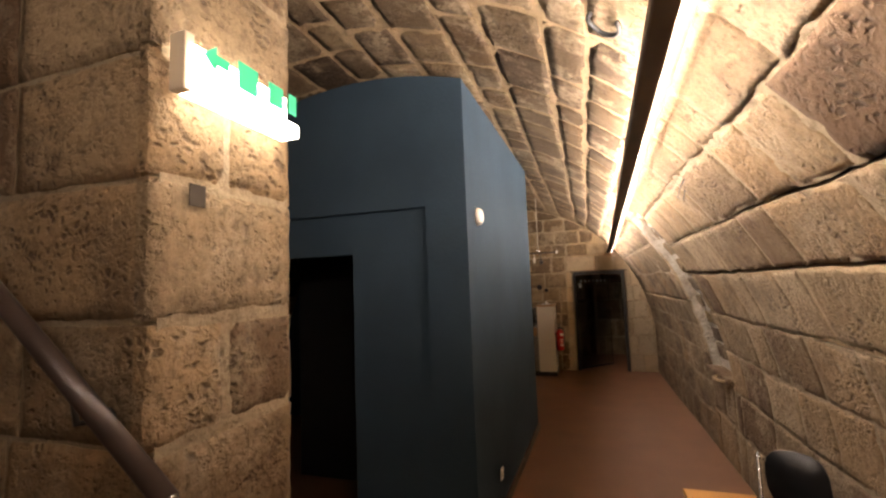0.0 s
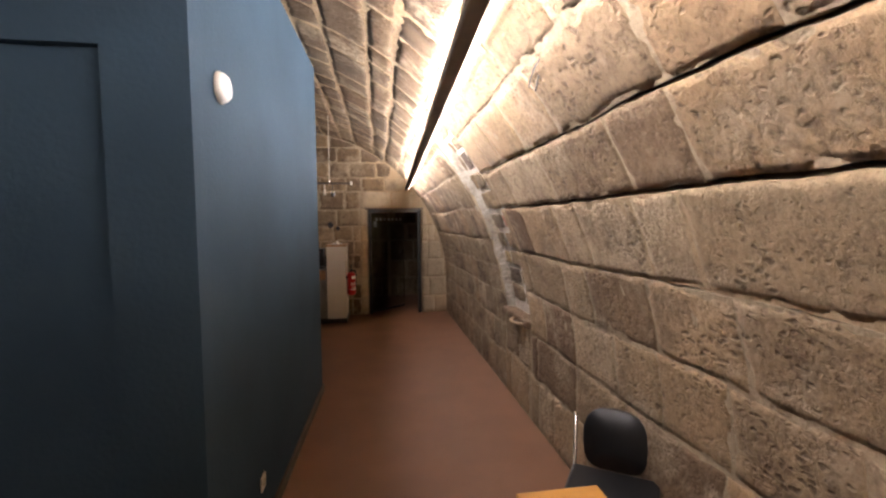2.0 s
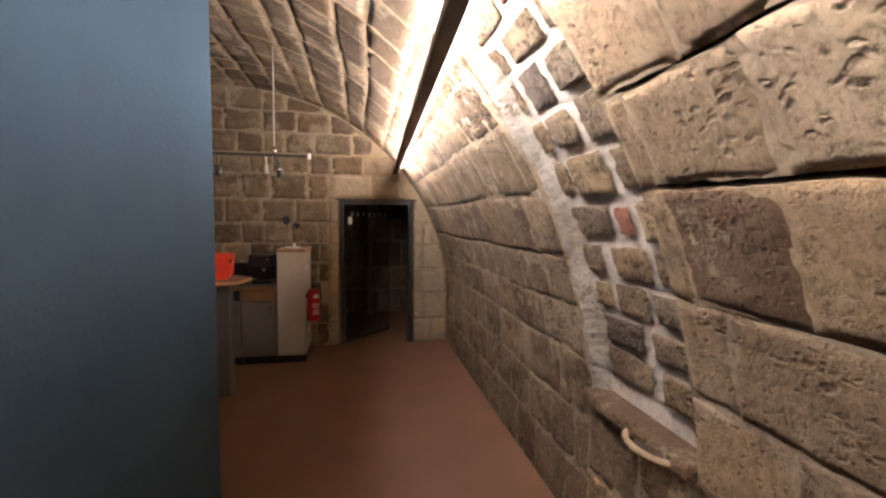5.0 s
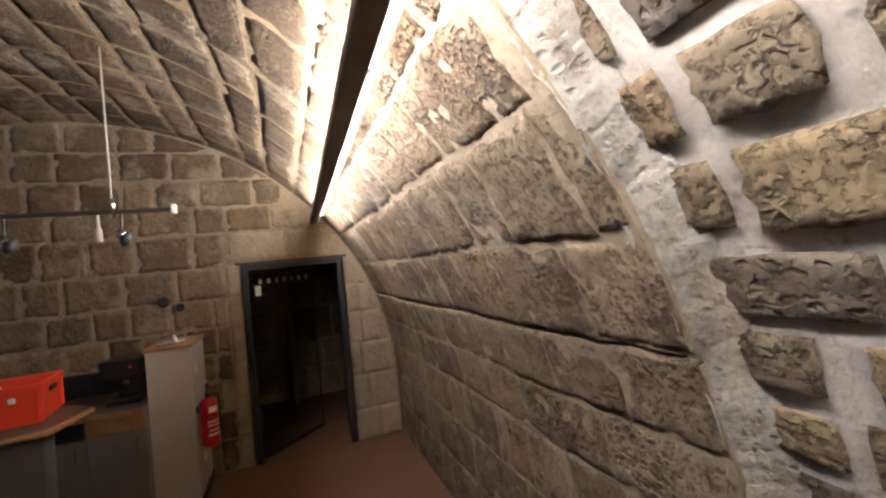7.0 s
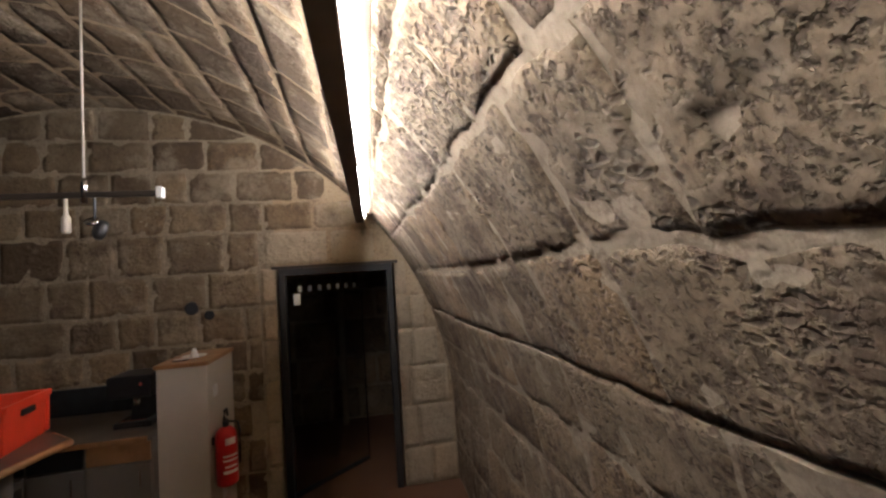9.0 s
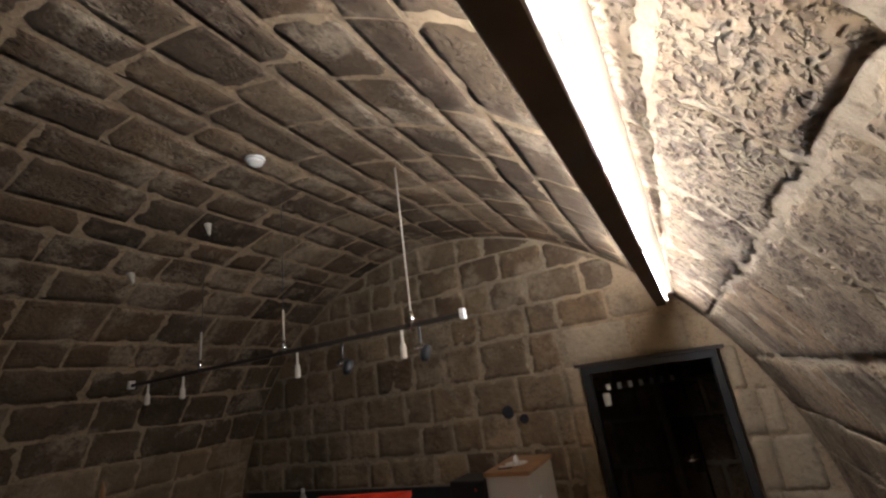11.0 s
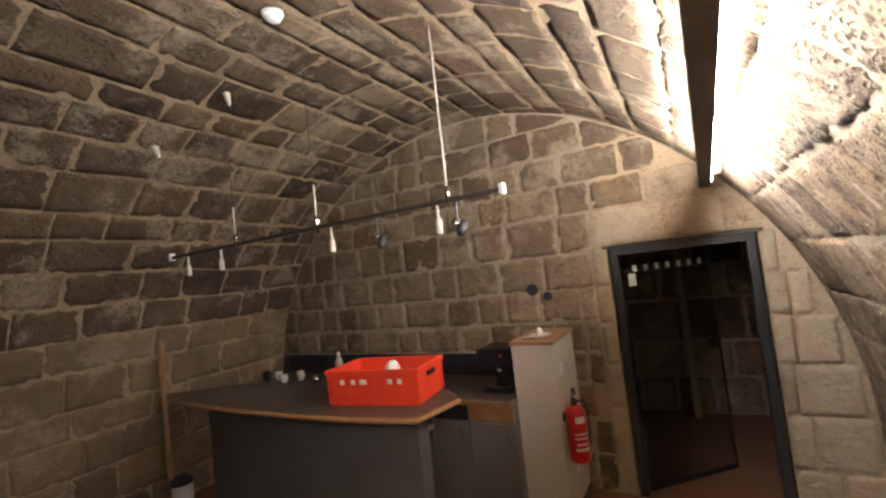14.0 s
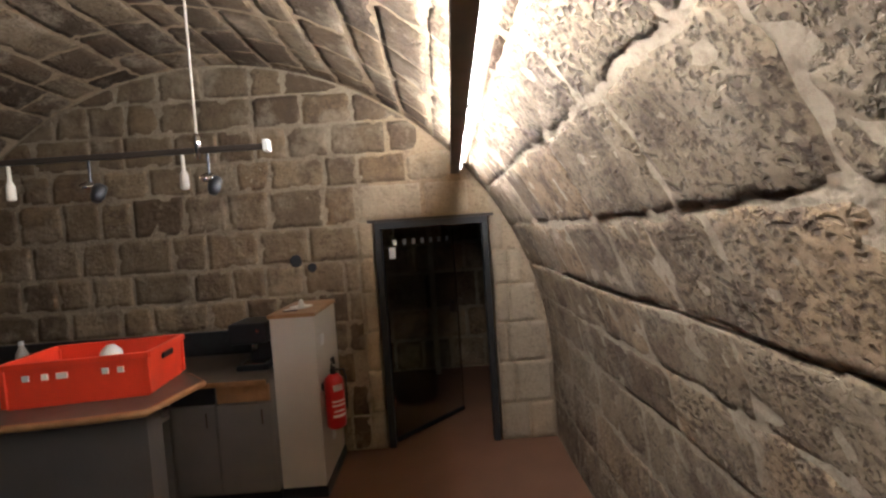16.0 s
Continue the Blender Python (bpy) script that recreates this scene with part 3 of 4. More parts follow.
part("lip", tube_path([(0.05 - 0.10 * math.sin(math.pi * i / 10), 0.16 - 0.14 * math.cos(math.pi * i / 10), 0.31) for i in range(11)], 0.014), M_SMOOTH, drain, "pale worn rim", True)
# the block's top is flat; this disc paints the shaded hollow
part("hollow_shade", lathe([(0.09, 0.0), (0.085, 0.004)], 18, m=pose(0.06, 0.16, 0.301)), M_GAP, drain, "flat dark disc painted as shade in the drain top")

# ---- doorway ----
door = thing("door_1", (0, Y1, 0), "glass door ajar in a dark grey steel frame", "door")
door["kind"] = "structure"
part("frame_post", box(DX0, DX0 + 0.055, -0.012, 0.09, 0, DH - 0.07, 0.004), M_FRAME, door)
part("frame_post", box(DX1 - 0.055, DX1, -0.012, 0.09, 0, DH - 0.07, 0.004), M_FRAME, door)
part("frame_head", box(DX0, DX1, -0.012, 0.09, DH - 0.07, DH - 0.012, 0.004), M_FRAME, door)
part("drip_edge", box(DX0 - 0.05, DX1 + 0.05, -0.03, 0.05, DH - 0.012, DH + 0.012, 0.003), M_RAIL, door, "dark brown strip over the frame")
leaf = part("leaf", box(0, 0.86, -0.005, 0.005, 0.05, DH - 0.10), M_CLEAR, door, "clear glass leaf")
leaf.matrix_basis = pose(DX0 + 0.06, 0.07, 0, 0, 0, 44)
leaf.visible_shadow = False
part("bottom_rail", box(0, 0.86, -0.014, 0.014, 0.015, 0.05, 0.003), M_STEEL, leaf)
part("edge_strip", box(0.855, 0.867, -0.009, 0.009, 0.05, DH - 0.10, 0.002), M_CHROME, leaf, "bare edge of the glass")
part("handle", tube_path([(0.79, -0.01, 1.12), (0.79, -0.05, 1.12), (0.74, -0.055, 1.12), (0.66, -0.055, 1.12)], 0.009), M_CHROME, leaf, "chrome lever handle", True)
part("lock_plate", box(0.76, 0.83, -0.012, 0.012, 1.02, 1.16, 0.004), M_CHROME, leaf)
part("notice", box(0.05, 0.12, -0.009, -0.006, 1.62, 1.72), M_PAPER, leaf, "small white notice")
for i in range(7):
    part("marker", box(0.10 + i * 0.108, 0.14 + i * 0.108, -0.009, -0.006, 1.735, 1.785), M_PAPER, leaf, "white square marker on the glass")
part("hinge", rod((0.0, 0, 0.28), (0.0, 0, 0.40), 0.014), M_CHROME, leaf)
# dressed stones round the doorway
rnd_d = random.Random(12)
for x0, x1 in ((DX0 - 0.12, 0.02), (0.02, 0.42), (0.42, 0.64)):
    flat_block(x0 + 0.004, x1 - 0.004, DH + 0.016, min(2.27, vault_z(x1) - 0.02), Y1 + 0.004, 0.014, rnd_d, "lintel_stone", M_SMOOTH, wall_end_c, worn=0.25)
zz = 0.0
for h in (0.32, 0.36, 0.34, 0.33, 0.30, 0.30):
    flat_block(DX0 - 0.135, DX0 - 0.024, zz + 0.004, zz + h - 0.004, Y1, 0.014, rnd_d, "quoin", M_SMOOTH, wall_end, worn=0.3)
    cut = min(XR, CX + math.sqrt(max(0, RAD ** 2 - max(0, zz + h - CZ) ** 2)))
    mid = DX1 + 0.10 + 0.16 * rnd_d.random()
    flat_block(DX1 + 0.024, min(mid, cut) - 0.004, zz + 0.004, zz + h - 0.004, Y1, 0.012, rnd_d, "quoin", M_SMOOTH, wall_end_b, worn=0.3)
    if cut - mid > 0.06:
        flat_block(mid + 0.004, cut - 0.004, zz + 0.004, zz + h - 0.004, Y1, 0.012, rnd_d, "quoin", M_SMOOTH, wall_end_b, worn=0.3)
    zz += h

# room behind the glass
setting(part("wall_back_room", box(-1.9, 2.0, 10.95, 11.3, 0, 2.9), M_MORTAR), "dim rock-like masonry of the room behind", "wall")
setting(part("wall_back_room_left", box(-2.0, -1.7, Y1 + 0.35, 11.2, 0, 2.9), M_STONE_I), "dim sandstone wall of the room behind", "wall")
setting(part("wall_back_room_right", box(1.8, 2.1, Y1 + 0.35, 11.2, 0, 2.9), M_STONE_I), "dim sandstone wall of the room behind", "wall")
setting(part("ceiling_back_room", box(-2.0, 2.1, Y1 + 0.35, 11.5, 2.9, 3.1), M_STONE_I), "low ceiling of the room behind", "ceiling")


def back_room_stones():
    rnd = random.Random(33)
    back = bpy.data.objects["wall_back_room"]
    z = 0.0
    while z < 2.6:
        h = 0.30 + 0.2 * rnd.random()
        x = -1.7
        while x < 1.7:
            w = 0.35 + 0.4 * rnd.random()
            flat_block(x + 0.02, min(x + w, 1.8) - 0.02, z + 0.02, z + h - 0.02, 10.95, 0.03 + 0.08 * rnd.random(), rnd, "rough_stone", M_STONE, back)
            x += w
        z += h


back_room_stones()
setting(part("back_room_pilaster", box(-0.03, 0.04, 10.72, 10.95, 0, 2.6, 0.01), M_SMOOTH), "pale upright stone edge in the room behind", "pilaster")


# ---- pedestal cabinet ----
cab = thing("cabinet", (-0.94, 8.53, 0), "narrow tall cream cabinet with a wooden top against the end wall", "cabinet")
part("body", box(-0.155, 0.155, -0.27, 0.33, 0.08, 1.30, 0.004), M_CREAM, cab)
part("plinth", box(-0.16, 0.165, -0.275, 0.33, 0.0, 0.08, 0.003), M_BLACK, cab, "black plinth")
part("top", box(-0.165, 0.17, -0.29, 0.33, 1.302, 1.33, 0.004), M_WOODTOP, cab, "reddish wooden top board")
sw = part("light_switch", box(0.155, 0.167, -0.16, -0.09, 1.06, 1.14, 0.004), M_WHITE, cab, "white switch")
part("rocker", box(0.167, 0.171, -0.145, -0.105, 1.075, 1.125, 0.001), M_WHITE, sw)
part("socket", box(0.155, 0.167, -0.03, 0.04, 0.30, 0.38, 0.004), M_WHITE, cab, "white socket")

dish = thing("ashtray", (-0.93, 8.47, 1.33), "small white porcelain dish with a cone on the cabinet top", "dish")
part("plate", lathe([(0.03, 0), (0.06, 0.004), (0.085, 0.014), (0.08, 0.016), (0.03, 0.007)], 18), M_WHITE, dish, smooth=True)
part("cone", lathe([(0.028, 0.006), (0.022, 0.03), (0.014, 0.06), (0.006, 0.066)], 14), M_WHITE, dish, smooth=True)
leaflet = thing("leaflet", (-0.98, 8.36, 1.331), "folded paper leaflet lying on the cabinet top", "paper", rz=18)
part("sheet", box(-0.05, 0.05, -0.02, 0.03, 0, 0.006, 0.001), M_BLACK, leaflet)
part("sheet", box(-0.04, 0.06, 0.01, 0.05, 0.0065, 0.01, 0.001), M_PAPER, leaflet)


# ---- fire extinguisher ----
ext = thing("fire_extinguisher", (-0.70, 8.34, 0.47), "red fire extinguisher hung beside the cream cabinet", "extinguisher")
part("cylinder", lathe([(0.055, 0), (0.068, 0.012), (0.07, 0.03), (0.07, 0.33), (0.062, 0.36), (0.035, 0.385), (0.02, 0.39)], 24), M_EXT, ext, smooth=True)
part("valve", lathe([(0.02, 0.39), (0.022, 0.42), (0.014, 0.44)], 14), M_BLACK, ext, "black valve", True)
part("grip", tube_path([(0, 0.0, 0.43), (0.0, -0.03, 0.45), (0.0, -0.02, 0.50), (0.0, 0.03, 0.50), (0.0, 0.045, 0.45)], 0.009), M_BLACK, ext, "black carrying handle", True)
part("hose", tube_path([(0.02, 0.0, 0.42), (0.07, 0.02, 0.41), (0.082, 0.03, 0.34), (0.078, 0.03, 0.22), (0.075, 0.03, 0.12)], 0.008), M_BLACK, ext, "black rubber hose", True)
for i, (z, h, w) in enumerate(((0.28, 0.045, 0.035), (0.20, 0.012, 0.05), (0.17, 0.012, 0.05), (0.13, 0.012, 0.04), (0.09, 0.02, 0.05))):
    bm = bmesh.new()
    n = 6
    lo, hi = [], []
    for k in range(n + 1):
        a = -0.9 + (k / n - 0.5) * w / 0.07 * 2
        lo.append(bm.verts.new((0.0715 * math.cos(a), 0.0715 * math.sin(a), z)))
        hi.append(bm.verts.new((0.0715 * math.cos(a), 0.0715 * math.sin(a), z + h)))
    for k in range(n):
        bm.faces.new((lo[k], lo[k + 1], hi[k + 1], hi[k]))
    part("label", bm, M_PAPER, ext, "white printed label bar")
part("bracket", box(-0.085, -0.06, -0.03, 0.03, 0.28, 0.33, 0.003), M_STEEL, ext)


# ---- bar ----
def smooth_outline(ctrl, n=6):
    out = []
    k = len(ctrl)
    for i in range(k - 1):
        p0, p1, p2, p3 = (Vector(ctrl[max(i - 1, 0)]), Vector(ctrl[i]), Vector(ctrl[i + 1]), Vector(ctrl[min(i + 2, k - 1)]))
        for j in range(n):
            t = j / n
            q = 0.5 * ((2 * p1) + (p2 - p0) * t + (2 * p0 - 5 * p1 + 4 * p2 - p3) * t * t + (3 * p1 - p0 - 3 * p2 + p3) * t ** 3)
            out.append((q.x, q.y))
    out.append(tuple(ctrl[-1]))
    return out


front = smooth_outline([(-4.05, 7.36), (-3.4, 7.20), (-2.47, 7.15), (-1.75, 7.17), (-1.29, 7.24)])
bar = thing("bar_counter", (0, 0, 0), "curved grey bar counter with a pointed dark wooden top", "bar counter")
part("top", prism(front + [(-1.23, 7.62), (-1.40, 7.78), (-2.6, 7.86), (-3.5, 7.72)], 1.065, 1.10), M_BARTOP, bar)
edge = [(x, y, 1.083) for x, y in front] + [(-1.23, 7.62, 1.083), (-1.40, 7.78, 1.083)]
part("edge_band", tube_path(edge, 0.019, 8), M_WOODTOP, bar, "rounded wooden edge", True)
bfront = smooth_outline([(-3.55, 7.42), (-2.9, 7.30), (-2.3, 7.25), (-1.75, 7.26), (-1.36, 7.34)])
part("body", prism(bfront + [(-1.34, 7.42), (-1.40, 7.46), (-2.3, 7.38), (-3.5, 7.55)], 0.0, 1.062), M_BARBODY, bar, "curved grey front panel", False)
part("shelf", box(-3.3, -1.5, 7.48, 7.72, 0.86, 0.885), M_CUP, bar)
part("bracket", box(-1.62, -1.50, 7.42, 7.70, 1.03, 1.062, 0.004), M_STEEL, bar)

# crate
crate = thing("crate", (-1.745, 7.58, 1.101), "orange-red plastic stacking crate standing on the bar", "crate", rz=8)


def crate_shell(w, d, h, t):
    bm = bmesh.new()
    o = [(-w, -d), (w, -d), (w, d), (-w, d)]
    f = 0.955
    rings = []
    for s, z, i in ((f, 0.0, 0), (1.0, h, 0), (1.0, h, t), (f, t, t)):
        rings.append([bm.verts.new((x * s - math.copysign(i, x), y * s - math.copysign(i, y), z)) for x, y in o])
    for a, b in zip(rings, rings[1:]):
        for k in range(4):
            bm.faces.new((a[k], a[(k + 1) % 4], b[(k + 1) % 4], b[k]))
    bm.faces.new(rings[0][::-1])
    bm.faces.new(rings[-1])
    return bm


CW, CD, CH = 0.335, 0.20, 0.225
part("shell", crate_shell(CW, CD, CH, 0.012), M_RED, crate)
for a in (-1, 1):
    part("rim", box(-CW - 0.008, CW + 0.008, a * (CD + 0.004) - 0.006, a * (CD + 0.004) + 0.006, CH - 0.03, CH + 0.002, 0.003), M_RED, crate)
    part("rim", box(a * (CW + 0.004) - 0.006, a * (CW + 0.004) + 0.006, -CD + 0.003, CD - 0.003, CH - 0.03, CH + 0.002, 0.003), M_RED, crate)
    # no opening is cut; a black block paints its shade
    part("slot_shade", box(a * (CW - 0.002) - 0.010, a * (CW - 0.002) + 0.010, -0.055, 0.055, CH - 0.075, CH - 0.045, 0.003), M_BLACK, crate, "black block standing in for the shaded grip opening")
    for b in (-1, 1):
        part("corner_post", box(a * (CW - 0.012) - 0.014, a * (CW - 0.012) + 0.014, b * (CD - 0.008) - 0.012, b * (CD - 0.008) + 0.012, 0.01, CH - 0.02, 0.004), M_RED, crate)
for x, w in ((-0.235, 0.03), (-0.15, 0.028), (-0.085, 0.05), (0.12, 0.03), (0.19, 0.03)):
    part("print", box(x, x + w, -CD - 0.0035, -CD + 0.004, 0.135, 0.165, 0.001), M_PAPER, crate, "white printed mark")
rag = thing("paper_towel", (-1.70, 7.60, 1.115), "crumpled white paper inside the crate", "paper")
part("ball", lathe([(0.02, 0.0), (0.05, 0.05), (0.06, 0.12), (0.05, 0.19), (0.02, 0.225)], 9), M_PAPER, rag, smooth=True)

# ---- kitchenette behind the bar ----
for i, (x0, x1) in enumerate(((-4.2, -3.61), (-3.6, -3.0), (-2.99, -2.4), (-2.39, -1.80), (-1.79, -1.48), (-1.47, -1.10))):
    u = thing("base_cabinet", ((x0 + x1) / 2, 8.50, 0), "grey-brown kitchen base unit below the worktop", "cabinet", "kitchen units")
    w = (x1 - x0) / 2
    part("body", box(-w, w, -0.30, 0.38, 0.10, 0.88), M_CUP, u)
    part("plinth", box(-w, w, -0.25, 0.30, 0, 0.10), M_BLACK, u, "black plinth")
    d = part("door", box(-w + 0.004, w - 0.004, -0.322, -0.303, 0.12, 0.74, 0.003), M_CUP, u)
    part("drawer_front", box(-w + 0.004, w - 0.004, -0.322, -0.303, 0.755, 0.872, 0.003), M_WOODTOP if i == 5 else M_BLACK, u)
    part("handle", rod((w - 0.06, -0.335, 0.60), (w - 0.06, -0.335, 0.70), 0.005), M_CHROME, d, "chrome bar handle")
wt = thing("worktop", (-2.35, 8.5, 0.882), "dark brown kitchen worktop along the end wall", "worktop")
part("slab", box(-1.87, 1.25, -0.36, 0.38, 0, 0.038, 0.004), M_BARTOP, wt)
part("edge", box(-1.87, 1.25, -0.372, -0.361, 0.002, 0.036, 0.002), M_WOODTOP, wt, "wooden front edge")
part("upstand", box(-1.87, 1.25, 0.355, 0.38, 0.04, 0.24, 0.003), M_STEEL, wt, "dark grey upstand panel")

cm = thing("coffee_machine", (-1.29, 8.46, 0.921), "black coffee machine standing on the worktop", "coffee machine")
part("base", box(-0.10, 0.13, -0.13, 0.15, 0, 0.04, 0.008), M_BLACK, cm)
part("column", box(-0.06, 0.13, 0.02, 0.15, 0.04, 0.30, 0.01), M_BLACK, cm)
part("head", box(-0.13, 0.14, -0.14, 0.15, 0.20, 0.345, 0.012), M_BLACK, cm)
part("spout", lathe([(0.02, 0.14), (0.024, 0.20)], 12, m=pose(0.03, -0.09, 0)), M_CHROME, cm, "chrome spout", True)
part("button", lathe([(0.012, 0), (0.012, 0.006)], 12, m=pose(0.08, -0.141, 0.29, 90)), M_CHROME, cm, "chrome button")
part("drip_tray", box(-0.07, 0.10, -0.12, 0.0, 0.041, 0.052, 0.002), M_CHROME, cm)


def cup(at, r, h, mat, label, name="cup"):
    c = thing(name, at, label, "cup", "crockery on the worktop")
    part("bowl", lathe([(r * 0.6, 0), (r * 0.9, h * 0.3), (r, h), (r * 0.93, h), (r * 0.82, h * 0.35), (r * 0.5, 0.006)], 14), mat, c, smooth=True)
    part("handle", tube_path([(r * 0.9, 0, h * 0.85), (r * 1.5, 0, h * 0.75), (r * 1.5, 0, h * 0.4), (r * 0.9, 0, h * 0.25)], 0.004, 6), mat, c, smooth=True)


for x, y, r, h, mt in ((-4.12, 8.45, 0.05, 0.10, M_BLACK), (-3.98, 8.5, 0.04, 0.09, M_WHITE), (-3.80, 8.42, 0.038, 0.08, M_WHITE), (-3.66, 8.52, 0.04, 0.10, M_CREAM), (-3.35, 8.45, 0.035, 0.07, M_CHROME)):
    cup((x, y, 0.921), r, h, mt, "small cup standing on the worktop")
bottle = thing("bottle", (-3.16, 8.6, 0.921), "pale plastic bottle on the worktop", "bottle")
part("body", lathe([(0.035, 0), (0.04, 0.01), (0.04, 0.18), (0.02, 0.23), (0.015, 0.25)], 16), M_CREAM, bottle, smooth=True)
part("cap", lathe([(0.018, 0.25), (0.018, 0.28)], 12), M_WHITE, bottle, "white cap")

# ---- lighting rail ----
RZ = 2.26
rail = thing("track_light", (-2.03, 7.17, RZ), "long dark track rail with spotlights hung on rods, unlit", "track light")
part("track", box(-1.43, 1.42, -0.011, 0.011, -0.012, 0.012, 0.003), M_RAIL, rail)
part("end_cap", box(1.42, 1.445, -0.022, 0.022, -0.024, 0.028, 0.004), M_WHITE, rail, "pale end cap")
part("end_cap", box(-1.46, -1.43, -0.022, 0.022, -0.024, 0.035, 0.004), M_WHITE, rail, "pale end cap")
for x in (-0.62, 0.19, 1.13):
    top = vault_z(-2.03 + x, 0.02) - RZ
    long = x > 1
    r = part("rod", rod((x, 0, 0.0), (x, 0, top), 0.005 if long else 0.003, 8), M_CREAM if long else M_STEEL, rail, "thin hanging rod", True)
    # light on the lower rod, put in as a paler and thicker length
    if not long:
        part("lit_length", rod((x, 0, 0.05), (x, 0, 0.27), 0.006, 8), M_CREAM, r, "lower length of the rod, made paler for the light on it", True)
    part("clamp", lathe([(0.014, -0.035), (0.014, 0.06), (0.009, 0.075)], 10, m=pose(x, 0, 0)), M_CHROME, r, smooth=True)
for x in (-0.80, -1.22, 0.30, 1.06):
    s = part("adapter", lathe([(0.007, -0.015), (0.008, -0.08), (0.017, -0.10), (0.018, -0.16), (0.014, -0.165)], 12, m=pose(x, 0, 0)), M_CREAM, rail, "pale lamp holder", True)
for x in (0.65, 1.17):
    a = part("arm", rod((x, 0, -0.015), (x, 0, -0.11), 0.006, 8), M_STEEL, rail)
    part("spot_head", lathe([(0.016, 0.0), (0.026, 0.02), (0.030, 0.06), (0.027, 0.08)], 16, m=pose(x, 0.02, -0.19, -25)), M_BLACK, a, "black spotlight head", True)
    part("reflector", lathe([(0.026, 0.0), (0.03, 0.012)], 14, m=pose(x - 0.005, 0.02 - 0.03, -0.125, 40)), M_CHROME, a, "chrome tip", True)


def on_vault(x, y, d=0.0):
    return (x, y, vault_z(x, 0.01 - d))


def vault_turn(x):
    """Turn about y so that local z points into the room."""
    d = Vector((CX - x, CZ - vault_z(x)))
    return math.degrees(math.atan2(d.x, d.y))


sd = thing("smoke_detector", on_vault(-1.56, 6.72, 0.0), "round white smoke detector on the vault", "smoke detector", ry=vault_turn(-1.56))
part("base", lathe([(0.055, 0), (0.055, 0.018), (0.05, 0.02)], 20), M_WHITE, sd, smooth=True)
part("cap", lathe([(0.045, 0.02), (0.042, 0.04), (0.025, 0.05), (0.01, 0.052)], 20), M_WHITE, sd, smooth=True)
for x, y in ((-2.38, 7.0), (-3.0, 6.85)):
    h = thing("ceiling_hook", on_vault(x, y), "small pale cone-shaped hook on the vault", "hook", "vault hooks", ry=vault_turn(x))
    part("rose", lathe([(0.026, 0), (0.022, 0.02), (0.012, 0.08), (0.006, 0.10)], 12), M_CREAM, h, smooth=True)
    part("eye", tube_path([(0.012 * math.cos(k), 0, 0.11 + 0.012 * math.sin(k)) for k in (0, 1, 2, 3, 4, 5, 6)], 0.003, 6), M_CHROME, h)

ring = thing("iron_ring", on_vault(-0.02, 1.42), "old bent iron hook fixed in the vault", "hook", ry=vault_turn(-0.02))
part("bar", tube_path([(0.07 * math.cos(a), 0.07 * math.sin(a), 0.03) for a in [0.3 + 0.35 * k for k in range(11)]], 0.009), M_STEEL, ring, smooth=True)
part("shank", rod((0.067, 0.02, -0.02), (0.067, 0.02, 0.03), 0.01), M_STEEL, ring)
wire = thing("wire_loop", on_vault(0.42, 2.5), "thin wire loop hanging from the vault", "wire")
part("strand", tube_path([(0, 0, 0.02), (-0.03, 0.02, -0.04), (-0.045, 0.03, -0.10), (-0.02, 0.02, -0.12), (-0.01, 0.01, -0.06)], 0.003, 6), M_STEEL, wire)

# ---- partition fittings ----
det = thing("wall_sensor", (BX0 + 0.012, 2.82, 2.27), "oval white sensor on the blue partition", "sensor", ry=90)
part("housing", lathe([(0.062, 0), (0.06, 0.02), (0.045, 0.035), (0.02, 0.04)], 22), M_WHITE, det, smooth=True)
part("ring", lathe([(0.066, -0.002), (0.066, 0.006)], 22), M_CREAM, det)
sk = thing("wall_socket", (BX0 + 0.02, 3.21, 0.30), "white double socket low on the blue partition", "socket")
part("plate", box(0, 0.010, -0.04, 0.04, -0.04, 0.04, 0.004), M_WHITE, sk)
part("insert", lathe([(0.022, 0), (0.022, 0.004)], 16, m=pose(0.010, 0, 0, 0, 90)), M_CREAM, sk)

# ---- exit sign ----
es = thing("exit_sign", (-1.165, 0.80, 2.315), "lit emergency exit sign with green pictograms on the pier", "exit sign")
part("housing", box(0.0, 0.075, -0.20, 0.22, 0.0, 0.045, 0.004), M_SIGN, es, "glowing white diffuser")
part("panel", box(0.055, 0.062, -0.20, 0.17, 0.046, 0.125, 0.002), M_SIGN, es, "glowing sign panel")
part("mount", box(-0.005, 0.05, -0.22, -0.19, 0.0, 0.16, 0.004), M_BEIGE, es)


def arrow():
    bm = bmesh.new()
    o = [(-0.175, 0.115), (-0.13, 0.155), (-0.13, 0.13), (-0.085, 0.13), (-0.085, 0.10), (-0.13, 0.10), (-0.13, 0.075)]
    a = [bm.verts.new((0.0625, y, z)) for y, z in o]
    b = [bm.verts.new((0.0645, y, z)) for y, z in o]
    bm.faces.new(a)
    bm.faces.new(b)
    for i in range(len(o)):
        bm.faces.new((a[i], a[(i + 1) % len(o)], b[(i + 1) % len(o)], b[i]))
    return bm


part("arrow", arrow(), M_GREEN, es, "green arrow")
part("door_symbol", box(0.0625, 0.0645, -0.05, 0.03, 0.07, 0.155), M_GREEN, es, "green door symbol")
part("running_symbol", box(0.0625, 0.0645, 0.08, 0.15, 0.075, 0.15, 0.0005), M_GREEN, es, "green pictogram")
part("mark", box(0.0625, 0.0645, 0.18, 0.22, 0.08, 0.15), M_GREEN, es, "green pictogram")

